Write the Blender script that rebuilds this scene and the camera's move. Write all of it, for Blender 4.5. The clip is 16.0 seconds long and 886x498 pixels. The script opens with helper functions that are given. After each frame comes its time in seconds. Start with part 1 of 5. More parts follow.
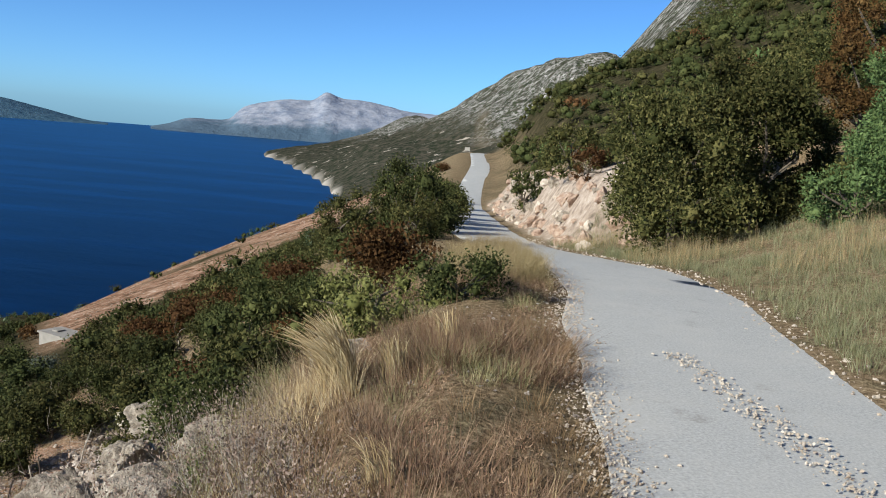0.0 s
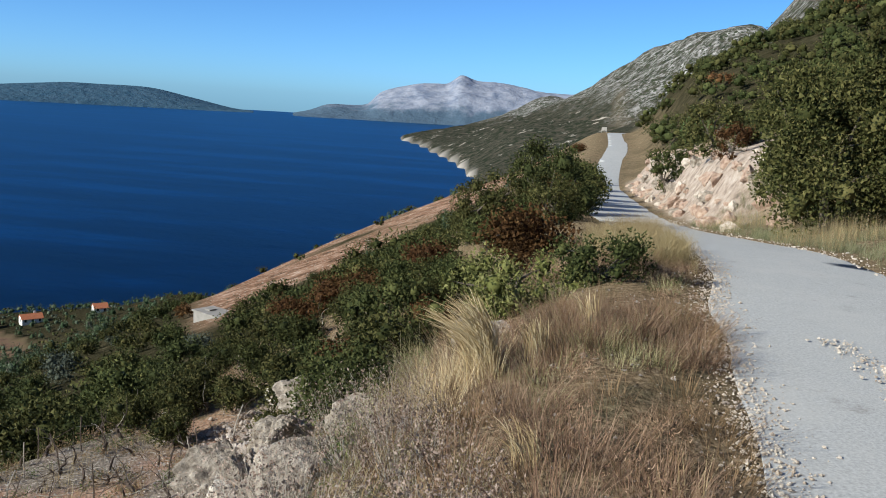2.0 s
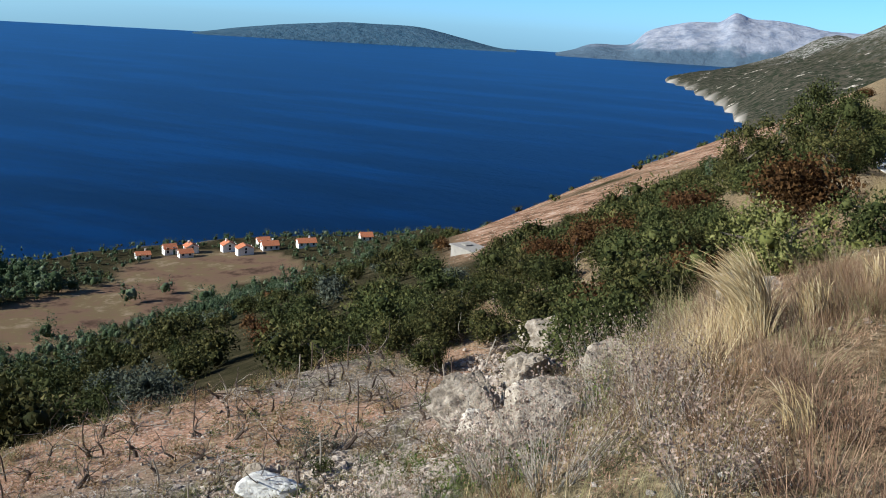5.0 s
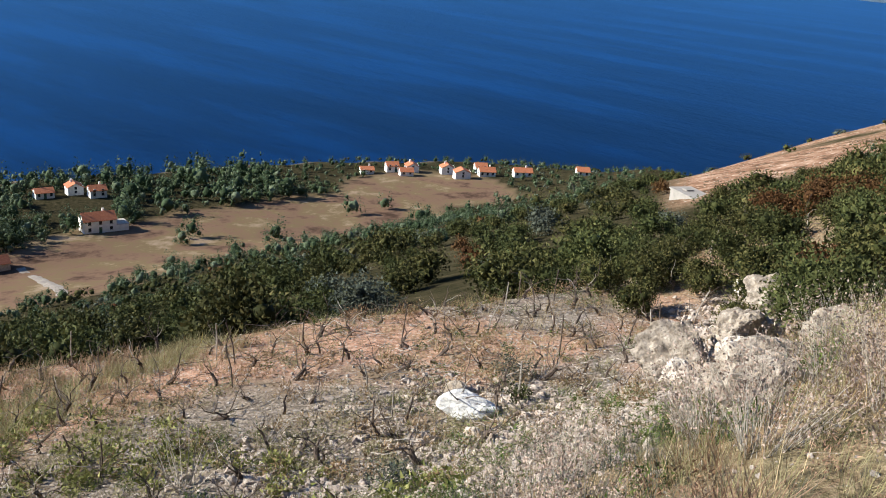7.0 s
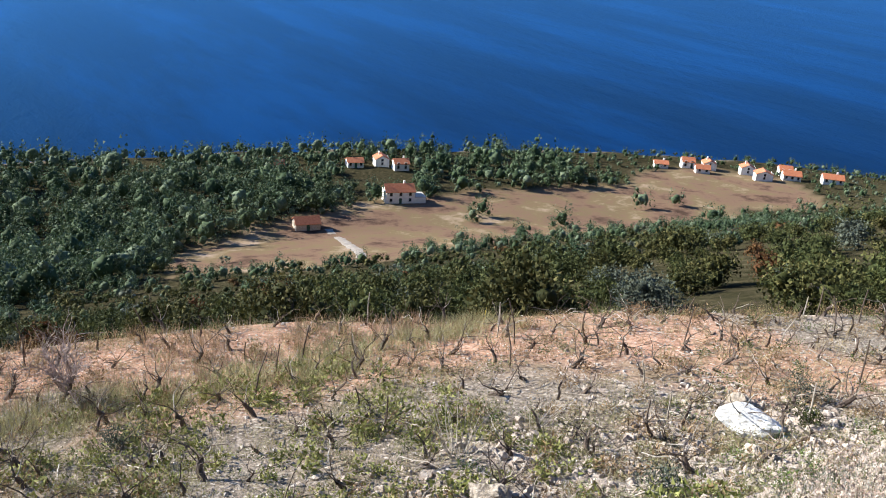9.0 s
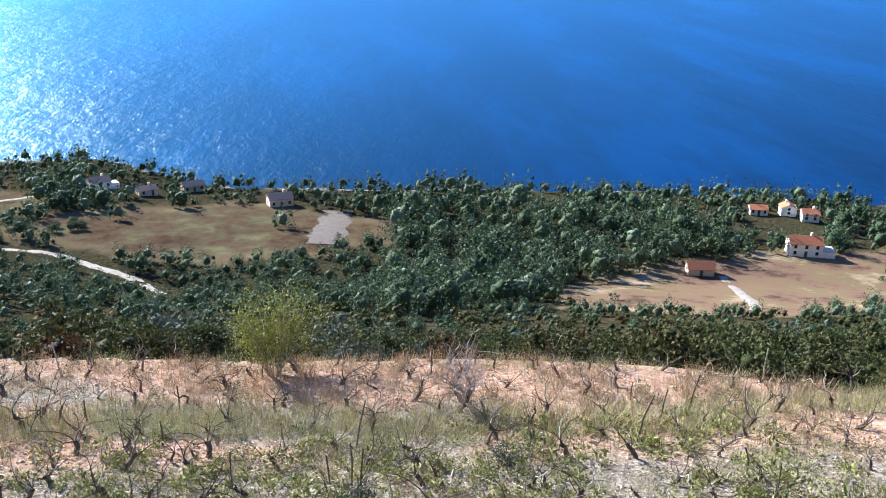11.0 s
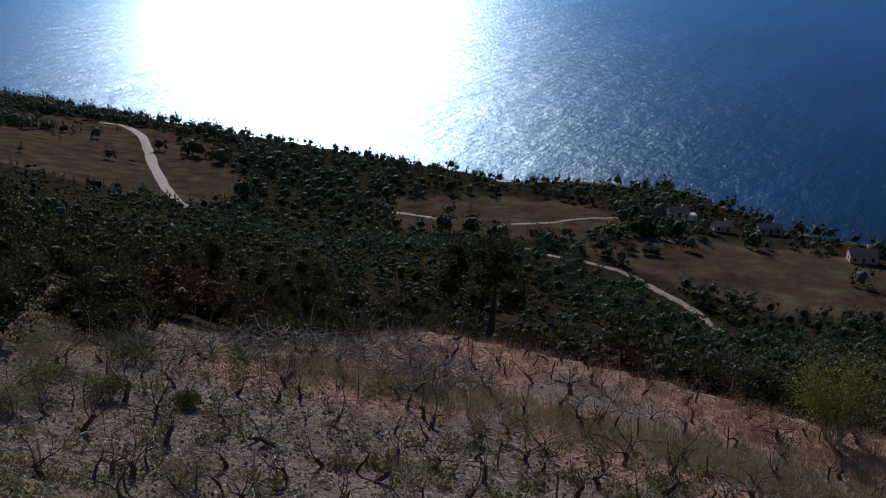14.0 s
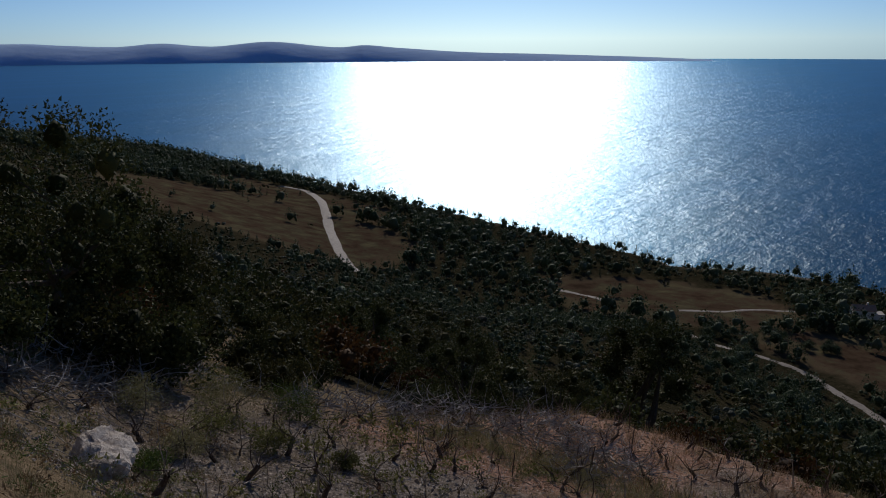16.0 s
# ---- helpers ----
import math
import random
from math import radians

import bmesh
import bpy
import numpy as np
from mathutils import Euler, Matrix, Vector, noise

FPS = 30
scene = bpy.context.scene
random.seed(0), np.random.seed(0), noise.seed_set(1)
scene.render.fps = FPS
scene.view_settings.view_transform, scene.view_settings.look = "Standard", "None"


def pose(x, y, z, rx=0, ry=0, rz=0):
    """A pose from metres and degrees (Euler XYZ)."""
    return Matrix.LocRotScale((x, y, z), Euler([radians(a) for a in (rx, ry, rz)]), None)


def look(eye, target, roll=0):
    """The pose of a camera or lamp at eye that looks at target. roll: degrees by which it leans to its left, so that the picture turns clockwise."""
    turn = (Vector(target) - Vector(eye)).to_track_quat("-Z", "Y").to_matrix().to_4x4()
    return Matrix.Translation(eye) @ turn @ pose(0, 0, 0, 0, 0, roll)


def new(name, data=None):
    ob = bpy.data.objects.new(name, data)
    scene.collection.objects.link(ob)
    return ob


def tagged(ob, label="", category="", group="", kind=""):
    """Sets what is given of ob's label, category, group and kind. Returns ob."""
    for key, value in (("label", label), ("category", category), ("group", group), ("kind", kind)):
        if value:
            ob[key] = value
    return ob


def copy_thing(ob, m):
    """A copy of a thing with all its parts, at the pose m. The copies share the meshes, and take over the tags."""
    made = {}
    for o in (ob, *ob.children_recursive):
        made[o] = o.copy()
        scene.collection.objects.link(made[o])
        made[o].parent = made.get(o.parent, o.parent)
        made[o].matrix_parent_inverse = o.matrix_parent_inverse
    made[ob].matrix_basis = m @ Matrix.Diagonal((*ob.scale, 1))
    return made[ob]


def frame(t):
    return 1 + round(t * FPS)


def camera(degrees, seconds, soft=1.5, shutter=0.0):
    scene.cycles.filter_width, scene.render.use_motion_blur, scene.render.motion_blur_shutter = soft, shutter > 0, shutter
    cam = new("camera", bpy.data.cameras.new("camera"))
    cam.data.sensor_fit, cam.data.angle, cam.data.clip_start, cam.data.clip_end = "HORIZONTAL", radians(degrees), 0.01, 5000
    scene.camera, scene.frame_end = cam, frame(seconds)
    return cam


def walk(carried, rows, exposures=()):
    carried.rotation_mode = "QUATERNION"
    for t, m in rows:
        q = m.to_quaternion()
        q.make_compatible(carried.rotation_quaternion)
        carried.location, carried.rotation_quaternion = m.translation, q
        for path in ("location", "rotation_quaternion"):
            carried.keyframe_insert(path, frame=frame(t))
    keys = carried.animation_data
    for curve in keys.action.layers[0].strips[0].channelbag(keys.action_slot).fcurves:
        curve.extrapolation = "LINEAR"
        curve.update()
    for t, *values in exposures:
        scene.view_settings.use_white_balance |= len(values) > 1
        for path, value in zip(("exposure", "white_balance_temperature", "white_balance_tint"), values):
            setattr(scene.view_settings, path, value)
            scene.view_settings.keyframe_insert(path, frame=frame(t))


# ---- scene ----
# ---- camera: held by somebody who turns on the spot beside the road ----
cam = camera(52.3, 16.0, soft=1.0)
EYE, ARM = 1.6, 0.35


def held(yaw, pitch, roll):
    """The pose of a camera held at arm's length: yaw to the left of +y, pitch up, roll."""
    a, b = radians(yaw), radians(pitch)
    eye = Vector((-math.sin(a) * ARM, math.cos(a) * ARM, EYE))
    return look(eye, eye + Vector((-math.sin(a) * math.cos(b), math.cos(a) * math.cos(b), math.sin(b))), roll)


TURN = (
    (0.0, 0.00, -7.51, 4.84), (0.5, 2.10, -8.30, 4.47), (1.0, 3.61, -8.33, 3.98), (1.5, 5.91, -8.38, 4.02),
    (2.0, 8.56, -9.27, 3.45), (2.5, 10.53, -10.40, 3.41), (3.0, 12.70, -10.91, 3.41), (3.5, 17.40, -10.70, 3.04),
    (4.0, 20.08, -11.47, 2.82), (4.2, 21.34, -11.96, 2.75), (6.3, 31.15, -17.93, 5.40), (6.5, 33.30, -18.57, 5.40),
    (7.0, 38.13, -19.24, 5.51), (7.5, 42.89, -20.19, 5.47), (8.0, 48.32, -20.70, 5.13), (8.2, 50.32, -20.77, 5.10),
    (10.3, 72.73, -21.93, 2.97), (10.5, 76.46, -21.47, 2.43), (11.0, 83.28, -20.41, 1.14), (11.5, 89.30, -20.58, 0.35),
    (12.0, 96.03, -19.63, 0.60), (12.5, 101.68, -19.23, 0.32), (13.0, 106.72, -19.88, 0.30), (13.5, 113.39, -19.31, -0.75),
    (14.0, 120.19, -18.02, -1.20), (14.5, 125.87, -17.25, -1.55), (15.0, 128.56, -16.20, -0.95), (15.5, 129.10, -16.40, -0.45),
    (16.0, 130.88, -13.10, -0.25))
walk(cam, [(t, held(*turn)) for t, *turn in TURN],
     ((0, 0.5, 6200, 4), (4, 0.6, 5900, 3), (6.5, 1.1, 6300, 6), (8.2, 1.45, 6200, 7), (10.4, 2.0, 5800, 6), (11, 2.1, 5700, 6),
      (12, 1.6, 5800, 18), (13, 0.6, 5800, 22), (14, -0.4, 6100, 22), (15, -0.95, 6200, 20), (16, -0.95, 6200, 15)))

# ---- light: a low afternoon sun over the sea ----
SUN_LEFT, SUN_HIGH = 128.0, 26.0
world = bpy.data.worlds.new("sky")
scene.world = world
world.use_nodes = True
wn = world.node_tree
sky = wn.nodes.new("ShaderNodeTexSky")
sky.sky_type, sky.sun_disc = "NISHITA", False
sky.sun_elevation, sky.sun_rotation = radians(SUN_HIGH), radians(360 - SUN_LEFT)
sky.altitude, sky.air_density, sky.dust_density, sky.ozone_density = 100, 0.55, 0.4, 1.5
clear = wn.nodes.new("ShaderNodeMix")
clear.data_type, clear.blend_type = "RGBA", "MULTIPLY"
clear.inputs[0].default_value, clear.inputs[7].default_value = 1.0, (0.62, 0.97, 1.36, 1)
wn.links.new(sky.outputs["Color"], clear.inputs[6])
wn.links.new(clear.outputs[2], wn.nodes["Background"].inputs["Color"])
wn.nodes["Background"].inputs["Strength"].default_value = 0.082
sun = new("sun", bpy.data.lights.new("sun", "SUN"))
sun.data.energy, sun.data.angle, sun.data.color = 5.4, radians(0.6), (1.0, 0.92, 0.79)
to_sun = Vector((-math.sin(radians(SUN_LEFT)) * math.cos(radians(SUN_HIGH)),
                 math.cos(radians(SUN_LEFT)) * math.cos(radians(SUN_HIGH)), math.sin(radians(SUN_HIGH))))
sun.matrix_world = look((0, 0, 60), Vector((0, 0, 60)) - to_sun)


# ---- materials ----
class Nodes:
    """Short hand for a node material."""

    def __init__(self, name, rough=0.9, spec=0.3):
        self.mat = bpy.data.materials.new(name)
        self.mat.use_nodes = True
        self.tree = self.mat.node_tree
        self.out = self.tree.nodes["Principled BSDF"]
        self.out.inputs["Roughness"].default_value = rough
        self.out.inputs["Specular IOR Level"].default_value = spec
        self.out.inputs["Diffuse Roughness"].default_value = 0.25
        self.where = self.tree.nodes.new("ShaderNodeNewGeometry")
        self.place = self.where.outputs["Position"]

    def add(self, kind, **inputs):
        node = self.tree.nodes.new(kind)
        for key, value in inputs.items():
            self.put(node.inputs[key], value)
        return node

    def put(self, socket, value):
        if isinstance(value, bpy.types.NodeSocket):
            self.tree.links.new(value, socket)
        else:
            socket.default_value = value

    def noise(self, scale, detail=4.0, rough=0.55, stretch=None, vector=None):
        v = vector or self.place
        if stretch:
            m = self.add("ShaderNodeMapping", Vector=v)
            m.inputs["Scale"].default_value = stretch
            v = m.outputs[0]
        return self.add("ShaderNodeTexNoise", Vector=v, Scale=scale, Detail=detail, Roughness=rough).outputs["Fac"]

    def cells(self, scale, feature="F1", out="Distance", vector=None):
        n = self.add("ShaderNodeTexVoronoi", Vector=vector or self.place, Scale=scale)
        n.feature = feature
        return n.outputs[out]

    def ramp(self, fac, *stops):
        n = self.add("ShaderNodeValToRGB", Fac=fac)
        e = n.color_ramp.elements
        while len(e) < len(stops):
            e.new(0.5)
        for el, (p, c) in zip(e, stops):
            el.position, el.color = p, (*c, 1) if len(c) == 3 else c
        return n.outputs["Color"]

    def step(self, fac, low, high):
        n = self.add("ShaderNodeMapRange", Value=fac)
        n.inputs["From Min"].default_value, n.inputs["From Max"].default_value = low, high
        n.interpolation_type = "SMOOTHSTEP"
        return n.outputs[0]

    def math(self, op, a, b=0.0):
        n = self.tree.nodes.new("ShaderNodeMath")
        n.operation = op
        self.put(n.inputs[0], a), self.put(n.inputs[1], b)
        return n.outputs[0]

    def mix(self, fac, a, b, blend="MIX"):
        n = self.tree.nodes.new("ShaderNodeMix")
        n.data_type, n.blend_type = "RGBA", blend
        self.put(n.inputs[0], fac)
        for socket, v in ((n.inputs[6], a), (n.inputs[7], b)):
            self.put(socket, v if isinstance(v, bpy.types.NodeSocket) else (*v, 1))
        return n.outputs[2]

    def attr(self, name):
        n = self.tree.nodes.new("ShaderNodeAttribute")
        n.attribute_name = name
        return n.outputs["Fac"]

    def done(self, colour, height=None, depth=0.02, rough=None, strength=1.0):
        self.put(self.out.inputs["Base Color"], colour if isinstance(colour, bpy.types.NodeSocket) else (*colour, 1))
        if height is not None:
            b = self.add("ShaderNodeBump", Height=height, Distance=depth, Strength=strength)
            self.tree.links.new(b.outputs[0], self.out.inputs["Normal"])
        if rough is not None:
            self.put(self.out.inputs["Roughness"], rough)
        return self.mat


def foliage(name, dark, mid, light, rough=0.75, spec=0.06, thin=0.12):
    n = Nodes(name, rough, spec)
    info = n.add("ShaderNodeObjectInfo")
    leaf = n.where.outputs["Random Per Island"]
    tone = n.math("ADD", n.math("MULTIPLY", leaf, 0.5), n.math("MULTIPLY", n.noise(2.2, 6, 0.78), 0.5))
    c = n.ramp(tone, (0.15, dark), (0.5, mid), (0.82, light))
    c = n.mix(n.math("MULTIPLY", n.noise(0.9, 2), 0.4), c, dark)
    hue = n.add("ShaderNodeHueSaturation", Color=c)
    n.put(hue.inputs["Value"], n.math("ADD", n.math("MULTIPLY", info.outputs["Random"], 0.5), 0.75))
    n.put(hue.inputs["Hue"], n.math("ADD", n.math("MULTIPLY", n.noise(0.13, 1), 0.05), 0.475))
    glow = n.add("ShaderNodeBsdfTranslucent", Color=hue.outputs[0])
    both = n.add("ShaderNodeMixShader", Fac=thin)
    n.done(hue.outputs[0])
    n.tree.links.new(n.out.outputs[0], both.inputs[1])
    n.tree.links.new(glow.outputs[0], both.inputs[2])
    n.tree.links.new(both.outputs[0], n.tree.nodes["Material Output"].inputs["Surface"])
    return n.mat


def ground_material():
    n = Nodes("hillside_ground", 1.0, 0.0)
    fine, mid, big = n.noise(14.0, 5, 0.65), n.noise(1.3, 5, 0.6), n.noise(0.11, 4)
    straw = n.ramp(fine, (0.28, (0.065, 0.046, 0.027)), (0.5, (0.18, 0.13, 0.08)), (0.74, (0.36, 0.28, 0.185)))
    straw = n.mix(n.step(mid, 0.45, 0.7), straw, n.ramp(fine, (0.3, (0.055, 0.046, 0.026)), (0.7, (0.20, 0.165, 0.10))))
    pebble = n.cells(22.0, out="Color")
    soil = n.ramp(n.noise(7.0, 6, 0.7), (0.3, (0.15, 0.076, 0.046)), (0.5, (0.38, 0.215, 0.145)), (0.72, (0.57, 0.40, 0.30)))
    rubbly = n.ramp(n.noise(9.0, 7, 0.75), (0.32, (0.06, 0.05, 0.04)), (0.5, (0.19, 0.158, 0.13)), (0.70, (0.44, 0.385, 0.33)))
    soil = n.mix(n.attr("stony"), soil, rubbly)
    soil = n.mix(n.step(n.cells(22.0), 0.42, 0.26), soil, n.mix(pebble, (0.09, 0.066, 0.05), (0.42, 0.345, 0.285)))
    soil = n.mix(n.step(n.cells(8.0), 0.26, 0.18), soil, n.mix(n.cells(8.0, out="Color"), (0.28, 0.23, 0.18), (0.58, 0.51, 0.44)))
    soil = n.mix(n.step(n.noise(0.8, 4), 0.52, 0.68), soil, n.mix(0.45, straw, soil))
    far_soil = n.ramp(n.noise(0.35, 8, 0.78), (0.38, (0.05, 0.036, 0.024)), (0.47, (0.17, 0.095, 0.060)), (0.56, (0.27, 0.165, 0.112)), (0.70, (0.50, 0.40, 0.32)))
    far_soil = n.mix(n.step(n.math("ADD", n.cells(0.85), n.math("MULTIPLY", n.noise(0.12, 4), 0.5)), 0.50, 0.42), far_soil, (0.045, 0.042, 0.024))
    far_soil = n.mix(n.step(n.cells(1.9), 0.22, 0.15), far_soil, (0.46, 0.41, 0.35))
    rock = n.ramp(n.noise(2.6, 8, 0.72), (0.3, (0.12, 0.10, 0.085)), (0.46, (0.32, 0.25, 0.20)), (0.7, (0.54, 0.46, 0.39)))
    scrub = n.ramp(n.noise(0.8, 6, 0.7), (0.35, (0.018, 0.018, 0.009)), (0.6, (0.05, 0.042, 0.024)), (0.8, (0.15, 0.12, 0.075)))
    field = n.ramp(n.noise(0.07, 7, 0.68), (0.34, (0.06, 0.038, 0.028)), (0.46, (0.15, 0.095, 0.066)), (0.56, (0.14, 0.105, 0.058)), (0.68, (0.27, 0.20, 0.145)))
    c = straw
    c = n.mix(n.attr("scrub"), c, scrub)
    lush = n.ramp(n.noise(0.09, 7, 0.68), (0.34, (0.048, 0.032, 0.020)), (0.45, (0.080, 0.053, 0.034)), (0.54, (0.086, 0.072, 0.042)), (0.7, (0.14, 0.122, 0.065)))
    c = n.mix(n.attr("field"), c, n.mix(n.attr("lush"), field, lush))
    c = n.mix(n.attr("far_soil"), c, far_soil)
    c = n.mix(n.attr("soil"), c, soil)
    c = n.mix(n.attr("rock"), c, rock)
    # far slopes: karst with scrub between the stones
    karst = n.ramp(n.noise(0.15, 9, 0.75), (0.36, (0.10, 0.094, 0.088)), (0.5, (0.22, 0.205, 0.195)), (0.68, (0.42, 0.40, 0.385)))
    bushes = n.mix(n.step(n.noise(0.09, 7, 0.72), 0.42, 0.6), (0.018, 0.023, 0.015), (0.060, 0.052, 0.040))
    karst = n.mix(n.step(n.noise(0.055, 10, 0.85), 0.455, 0.54), karst, bushes)
    karst = n.mix(n.step(n.math("ADD", n.cells(0.16), n.math("MULTIPLY", n.noise(0.03, 6, 0.7), 0.9)), 0.86, 0.78), karst, (0.035, 0.042, 0.024))
    far_green = n.mix(n.step(n.noise(0.035, 7, 0.75, stretch=(0.5, 1, 2.5)), 0.60, 0.66), bushes, (0.40, 0.35, 0.30))
    c = n.mix(n.attr("karst"), c, karst)
    c = n.mix(n.attr("far_green"), c, far_green)
    c = n.mix(n.math("MULTIPLY", n.attr("far_green"), n.attr("rock")), c, (0.33, 0.295, 0.26))
    h = n.math("ADD", n.math("MULTIPLY", fine, 0.5), mid)
    return n.done(c, h, 0.12)


def sea_material():
    """Deep water: a blue body, the sky's reflection, and the sun's broad glitter on ruffled waves."""
    n = Nodes("sea_water", 0.3, 0.0)
    n.out.inputs["IOR"].default_value = 1.333
    streak = n.noise(0.012, 7, 0.66, stretch=(0.25, 1.0, 1.0))
    n.put(n.out.inputs["Base Color"], n.ramp(streak, (0.38, (0.0001, 0.0006, 0.006)), (0.50, (0.0001, 0.0028, 0.019)), (0.62, (0.0002, 0.0125, 0.062))))
    waves = n.noise(0.30, 6, 0.7, stretch=(0.5, 1.0, 1.0))
    swell = n.noise(0.05, 3, 0.6, stretch=(0.4, 1.0, 1.0))
    b = n.add("ShaderNodeBump", Height=n.math("ADD", waves, swell), Distance=0.35, Strength=1.0)
    n.tree.links.new(b.outputs[0], n.out.inputs["Normal"])
    facing = n.add("ShaderNodeFresnel", IOR=1.33)
    sky_lobe = n.add("ShaderNodeBsdfGlossy", Color=(0.16, 0.60, 1.0, 1), Normal=b.outputs[0])
    n.put(sky_lobe.inputs["Roughness"], n.math("ADD", n.math("MULTIPLY", streak, 0.16), 0.36))
    both = n.add("ShaderNodeMixShader", Fac=n.math("ADD", n.math("MULTIPLY", facing.outputs[0], 0.25), 0.008))
    ripple = n.add("ShaderNodeBump", Height=n.math("ADD", n.noise(0.10, 5, 0.7, stretch=(0.6, 1.0, 1.0)), n.math("MULTIPLY", n.noise(0.02, 3, 0.6, stretch=(0.4, 1.0, 1.0)), 1.5)), Distance=1.8, Strength=1.0)
    glitter = n.add("ShaderNodeBsdfGlossy", Color=(0.74, 0.90, 1.0, 1), Roughness=0.43, Normal=ripple.outputs[0])
    glitter.distribution = "BECKMANN"
    wet = n.add("ShaderNodeMixShader", Fac=n.math("ADD", n.math("MULTIPLY", facing.outputs[0], 0.32), 0.001))
    n.tree.links.new(n.out.outputs[0], both.inputs[1])
    n.tree.links.new(sky_lobe.outputs[0], both.inputs[2])
    n.tree.links.new(both.outputs[0], wet.inputs[1])
    n.tree.links.new(glitter.outputs[0], wet.inputs[2])
    n.tree.links.new(wet.outputs[0], n.tree.nodes["Material Output"].inputs["Surface"])
    return n.mat


def asphalt_material():
    n = Nodes("pale_worn_asphalt", 0.9, 0.25)
    n.out.inputs["Diffuse Roughness"].default_value = 0.0
    c = n.ramp(n.noise(45, 4, 0.7), (0.3, (0.30, 0.295, 0.285)), (0.7, (0.52, 0.51, 0.49)))
    c = n.mix(n.math("MULTIPLY", n.step(n.noise(0.8, 5, 0.6), 0.42, 0.7), 0.5), c, (0.48, 0.46, 0.43))
    c = n.mix(n.math("MULTIPLY", n.step(n.noise(2.2, 6, 0.7), 0.58, 0.75), 0.6), c, (0.22, 0.20, 0.18))
    return n.done(c, n.noise(120, 3), 0.0012)


def stone_material(name, dark, mid, light, scale=6.0):
    n = Nodes(name, 0.9, 0.25)
    c = n.ramp(n.noise(scale, 8, 0.7), (0.3, dark), (0.48, mid), (0.68, light))
    c = n.mix(n.step(n.noise(scale * 4, 4), 0.58, 0.72), c, n.mix(0.5, dark, mid))
    c = n.mix(n.math("MULTIPLY", n.where.outputs["Random Per Island"], 0.45), c, dark)
    return n.done(c, n.noise(scale * 3, 6, 0.7), 0.05)


def plain(name, a, b, scale=3.0, rough=0.85, depth=0.01):
    n = Nodes(name, rough, 0.25)
    v = n.noise(scale, 6, 0.65)
    return n.done(n.ramp(v, (0.3, a), (0.7, b)), n.noise(scale * 8, 4), depth)


GROUND, SEA, ASPHALT = ground_material(), sea_material(), asphalt_material()
LIMESTONE = stone_material("limestone", (0.085, 0.07, 0.055), (0.31, 0.255, 0.20), (0.56, 0.49, 0.41))
PALE_STONE = stone_material("pale_limestone", (0.30, 0.23, 0.175), (0.56, 0.48, 0.40), (0.78, 0.71, 0.62))
BARK = plain("grey_bark", (0.05, 0.04, 0.03), (0.16, 0.13, 0.10), 9)

# ---- the lie of the land ----
SEA_LEVEL = EYE - 105.0


def fade(a, b, x):
    t = np.clip((x - a) / (b - a), 0, 1)
    return t * t * (3 - 2 * t)


_perm = np.random.RandomState(7).rand(256, 256)


def grain(x, y, size, octaves=4, seed=0):
    """Smooth noise from -1 to 1 over the plan, with features of that size in metres."""
    total, amp, norm = 0.0, 1.0, 0.0
    for k in range(octaves):
        u, v = x / size * 2**k + 17.3 * (k + seed), y / size * 2**k + 9.1 * (k + 3 * seed)
        i, j = np.floor(u).astype(int), np.floor(v).astype(int)
        fu, fv = u - i, v - j
        fu, fv = fu * fu * (3 - 2 * fu), fv * fv * (3 - 2 * fv)
        g = lambda a, b: _perm[a % 256, b % 256]
        total = total + amp * ((g(i, j) * (1 - fu) + g(i + 1, j) * fu) * (1 - fv) + (g(i, j + 1) * (1 - fu) + g(i + 1, j + 1) * fu) * fv)
        norm, amp = norm + amp, amp * 0.5
    return total / norm * 2 - 1


def curve(x, pairs):
    """A smooth line through pairs of numbers."""
    px, py = np.array(pairs, float).T
    slope = np.diff(py) / np.diff(px)
    a, b = slope[:-1], slope[1:]
    m = np.r_[slope[0], np.where(a * b > 0, 2 * a * b / np.where(a + b == 0, 1, a + b), 0), slope[-1]]
    x = np.clip(x, px[0], px[-1])
    k = np.clip(np.searchsorted(px, x) - 1, 0, len(px) - 2)
    h = px[k + 1] - px[k]
    t = (x - px[k]) / h
    return (py[k] * (1 + 2 * t) * (1 - t) ** 2 + m[k] * h * t * (1 - t) ** 2 + py[k + 1] * t * t * (3 - 2 * t) + m[k + 1] * h * t * t * (t - 1))


HALF_ROAD = 1.22


def road_x(y):
    return curve(y, ((-400, -60), (-60, -4), (-20, 1.4), (0, 2.06), (7, 2.4), (10, 2.6), (13, 2.93), (16, 2.85), (20, 2.5), (25, 1.85), (30, 1.5), (40, 1.3), (60, 1.2),
                     (80, 1.8), (118, 3.9), (150, 4.4), (180, 9), (260, 18), (900, 50), (5000, 60)))


def road_z(y):
    return curve(y, ((-400, 2), (-60, 0.5), (-20, -0.3), (10, -0.3), (15, -0.47), (20, -0.92), (25, -1.38), (30, -1.75), (38, -2.2), (60, -3.3),
                     (80, -3.8), (118, -2.5), (150, -1.9), (180, -2.4), (300, -4), (5000, -4)))


def shore_x(y):
    return curve(y, ((-5000, 300), (-2000, -380), (-1200, -470), (-760, -466), (-480, -437), (-260, -396), (-205, -386), (-178, -380), (-152, -391), (-120, -397), (-97, -394), (-80, -379), (-58, -360), (-33, -348), (70, -342), (185, -322), (330, -262),
                     (400, -172), (470, -138), (560, -124), (800, -120), (1000, -125), (1240, -155), (1500, -210), (2000, -360), (2560, -520), (2900, -350), (5000, 600)))


def vineyard(y):
    return fade(-21, -12, y) * (1 - fade(18, 26, y))


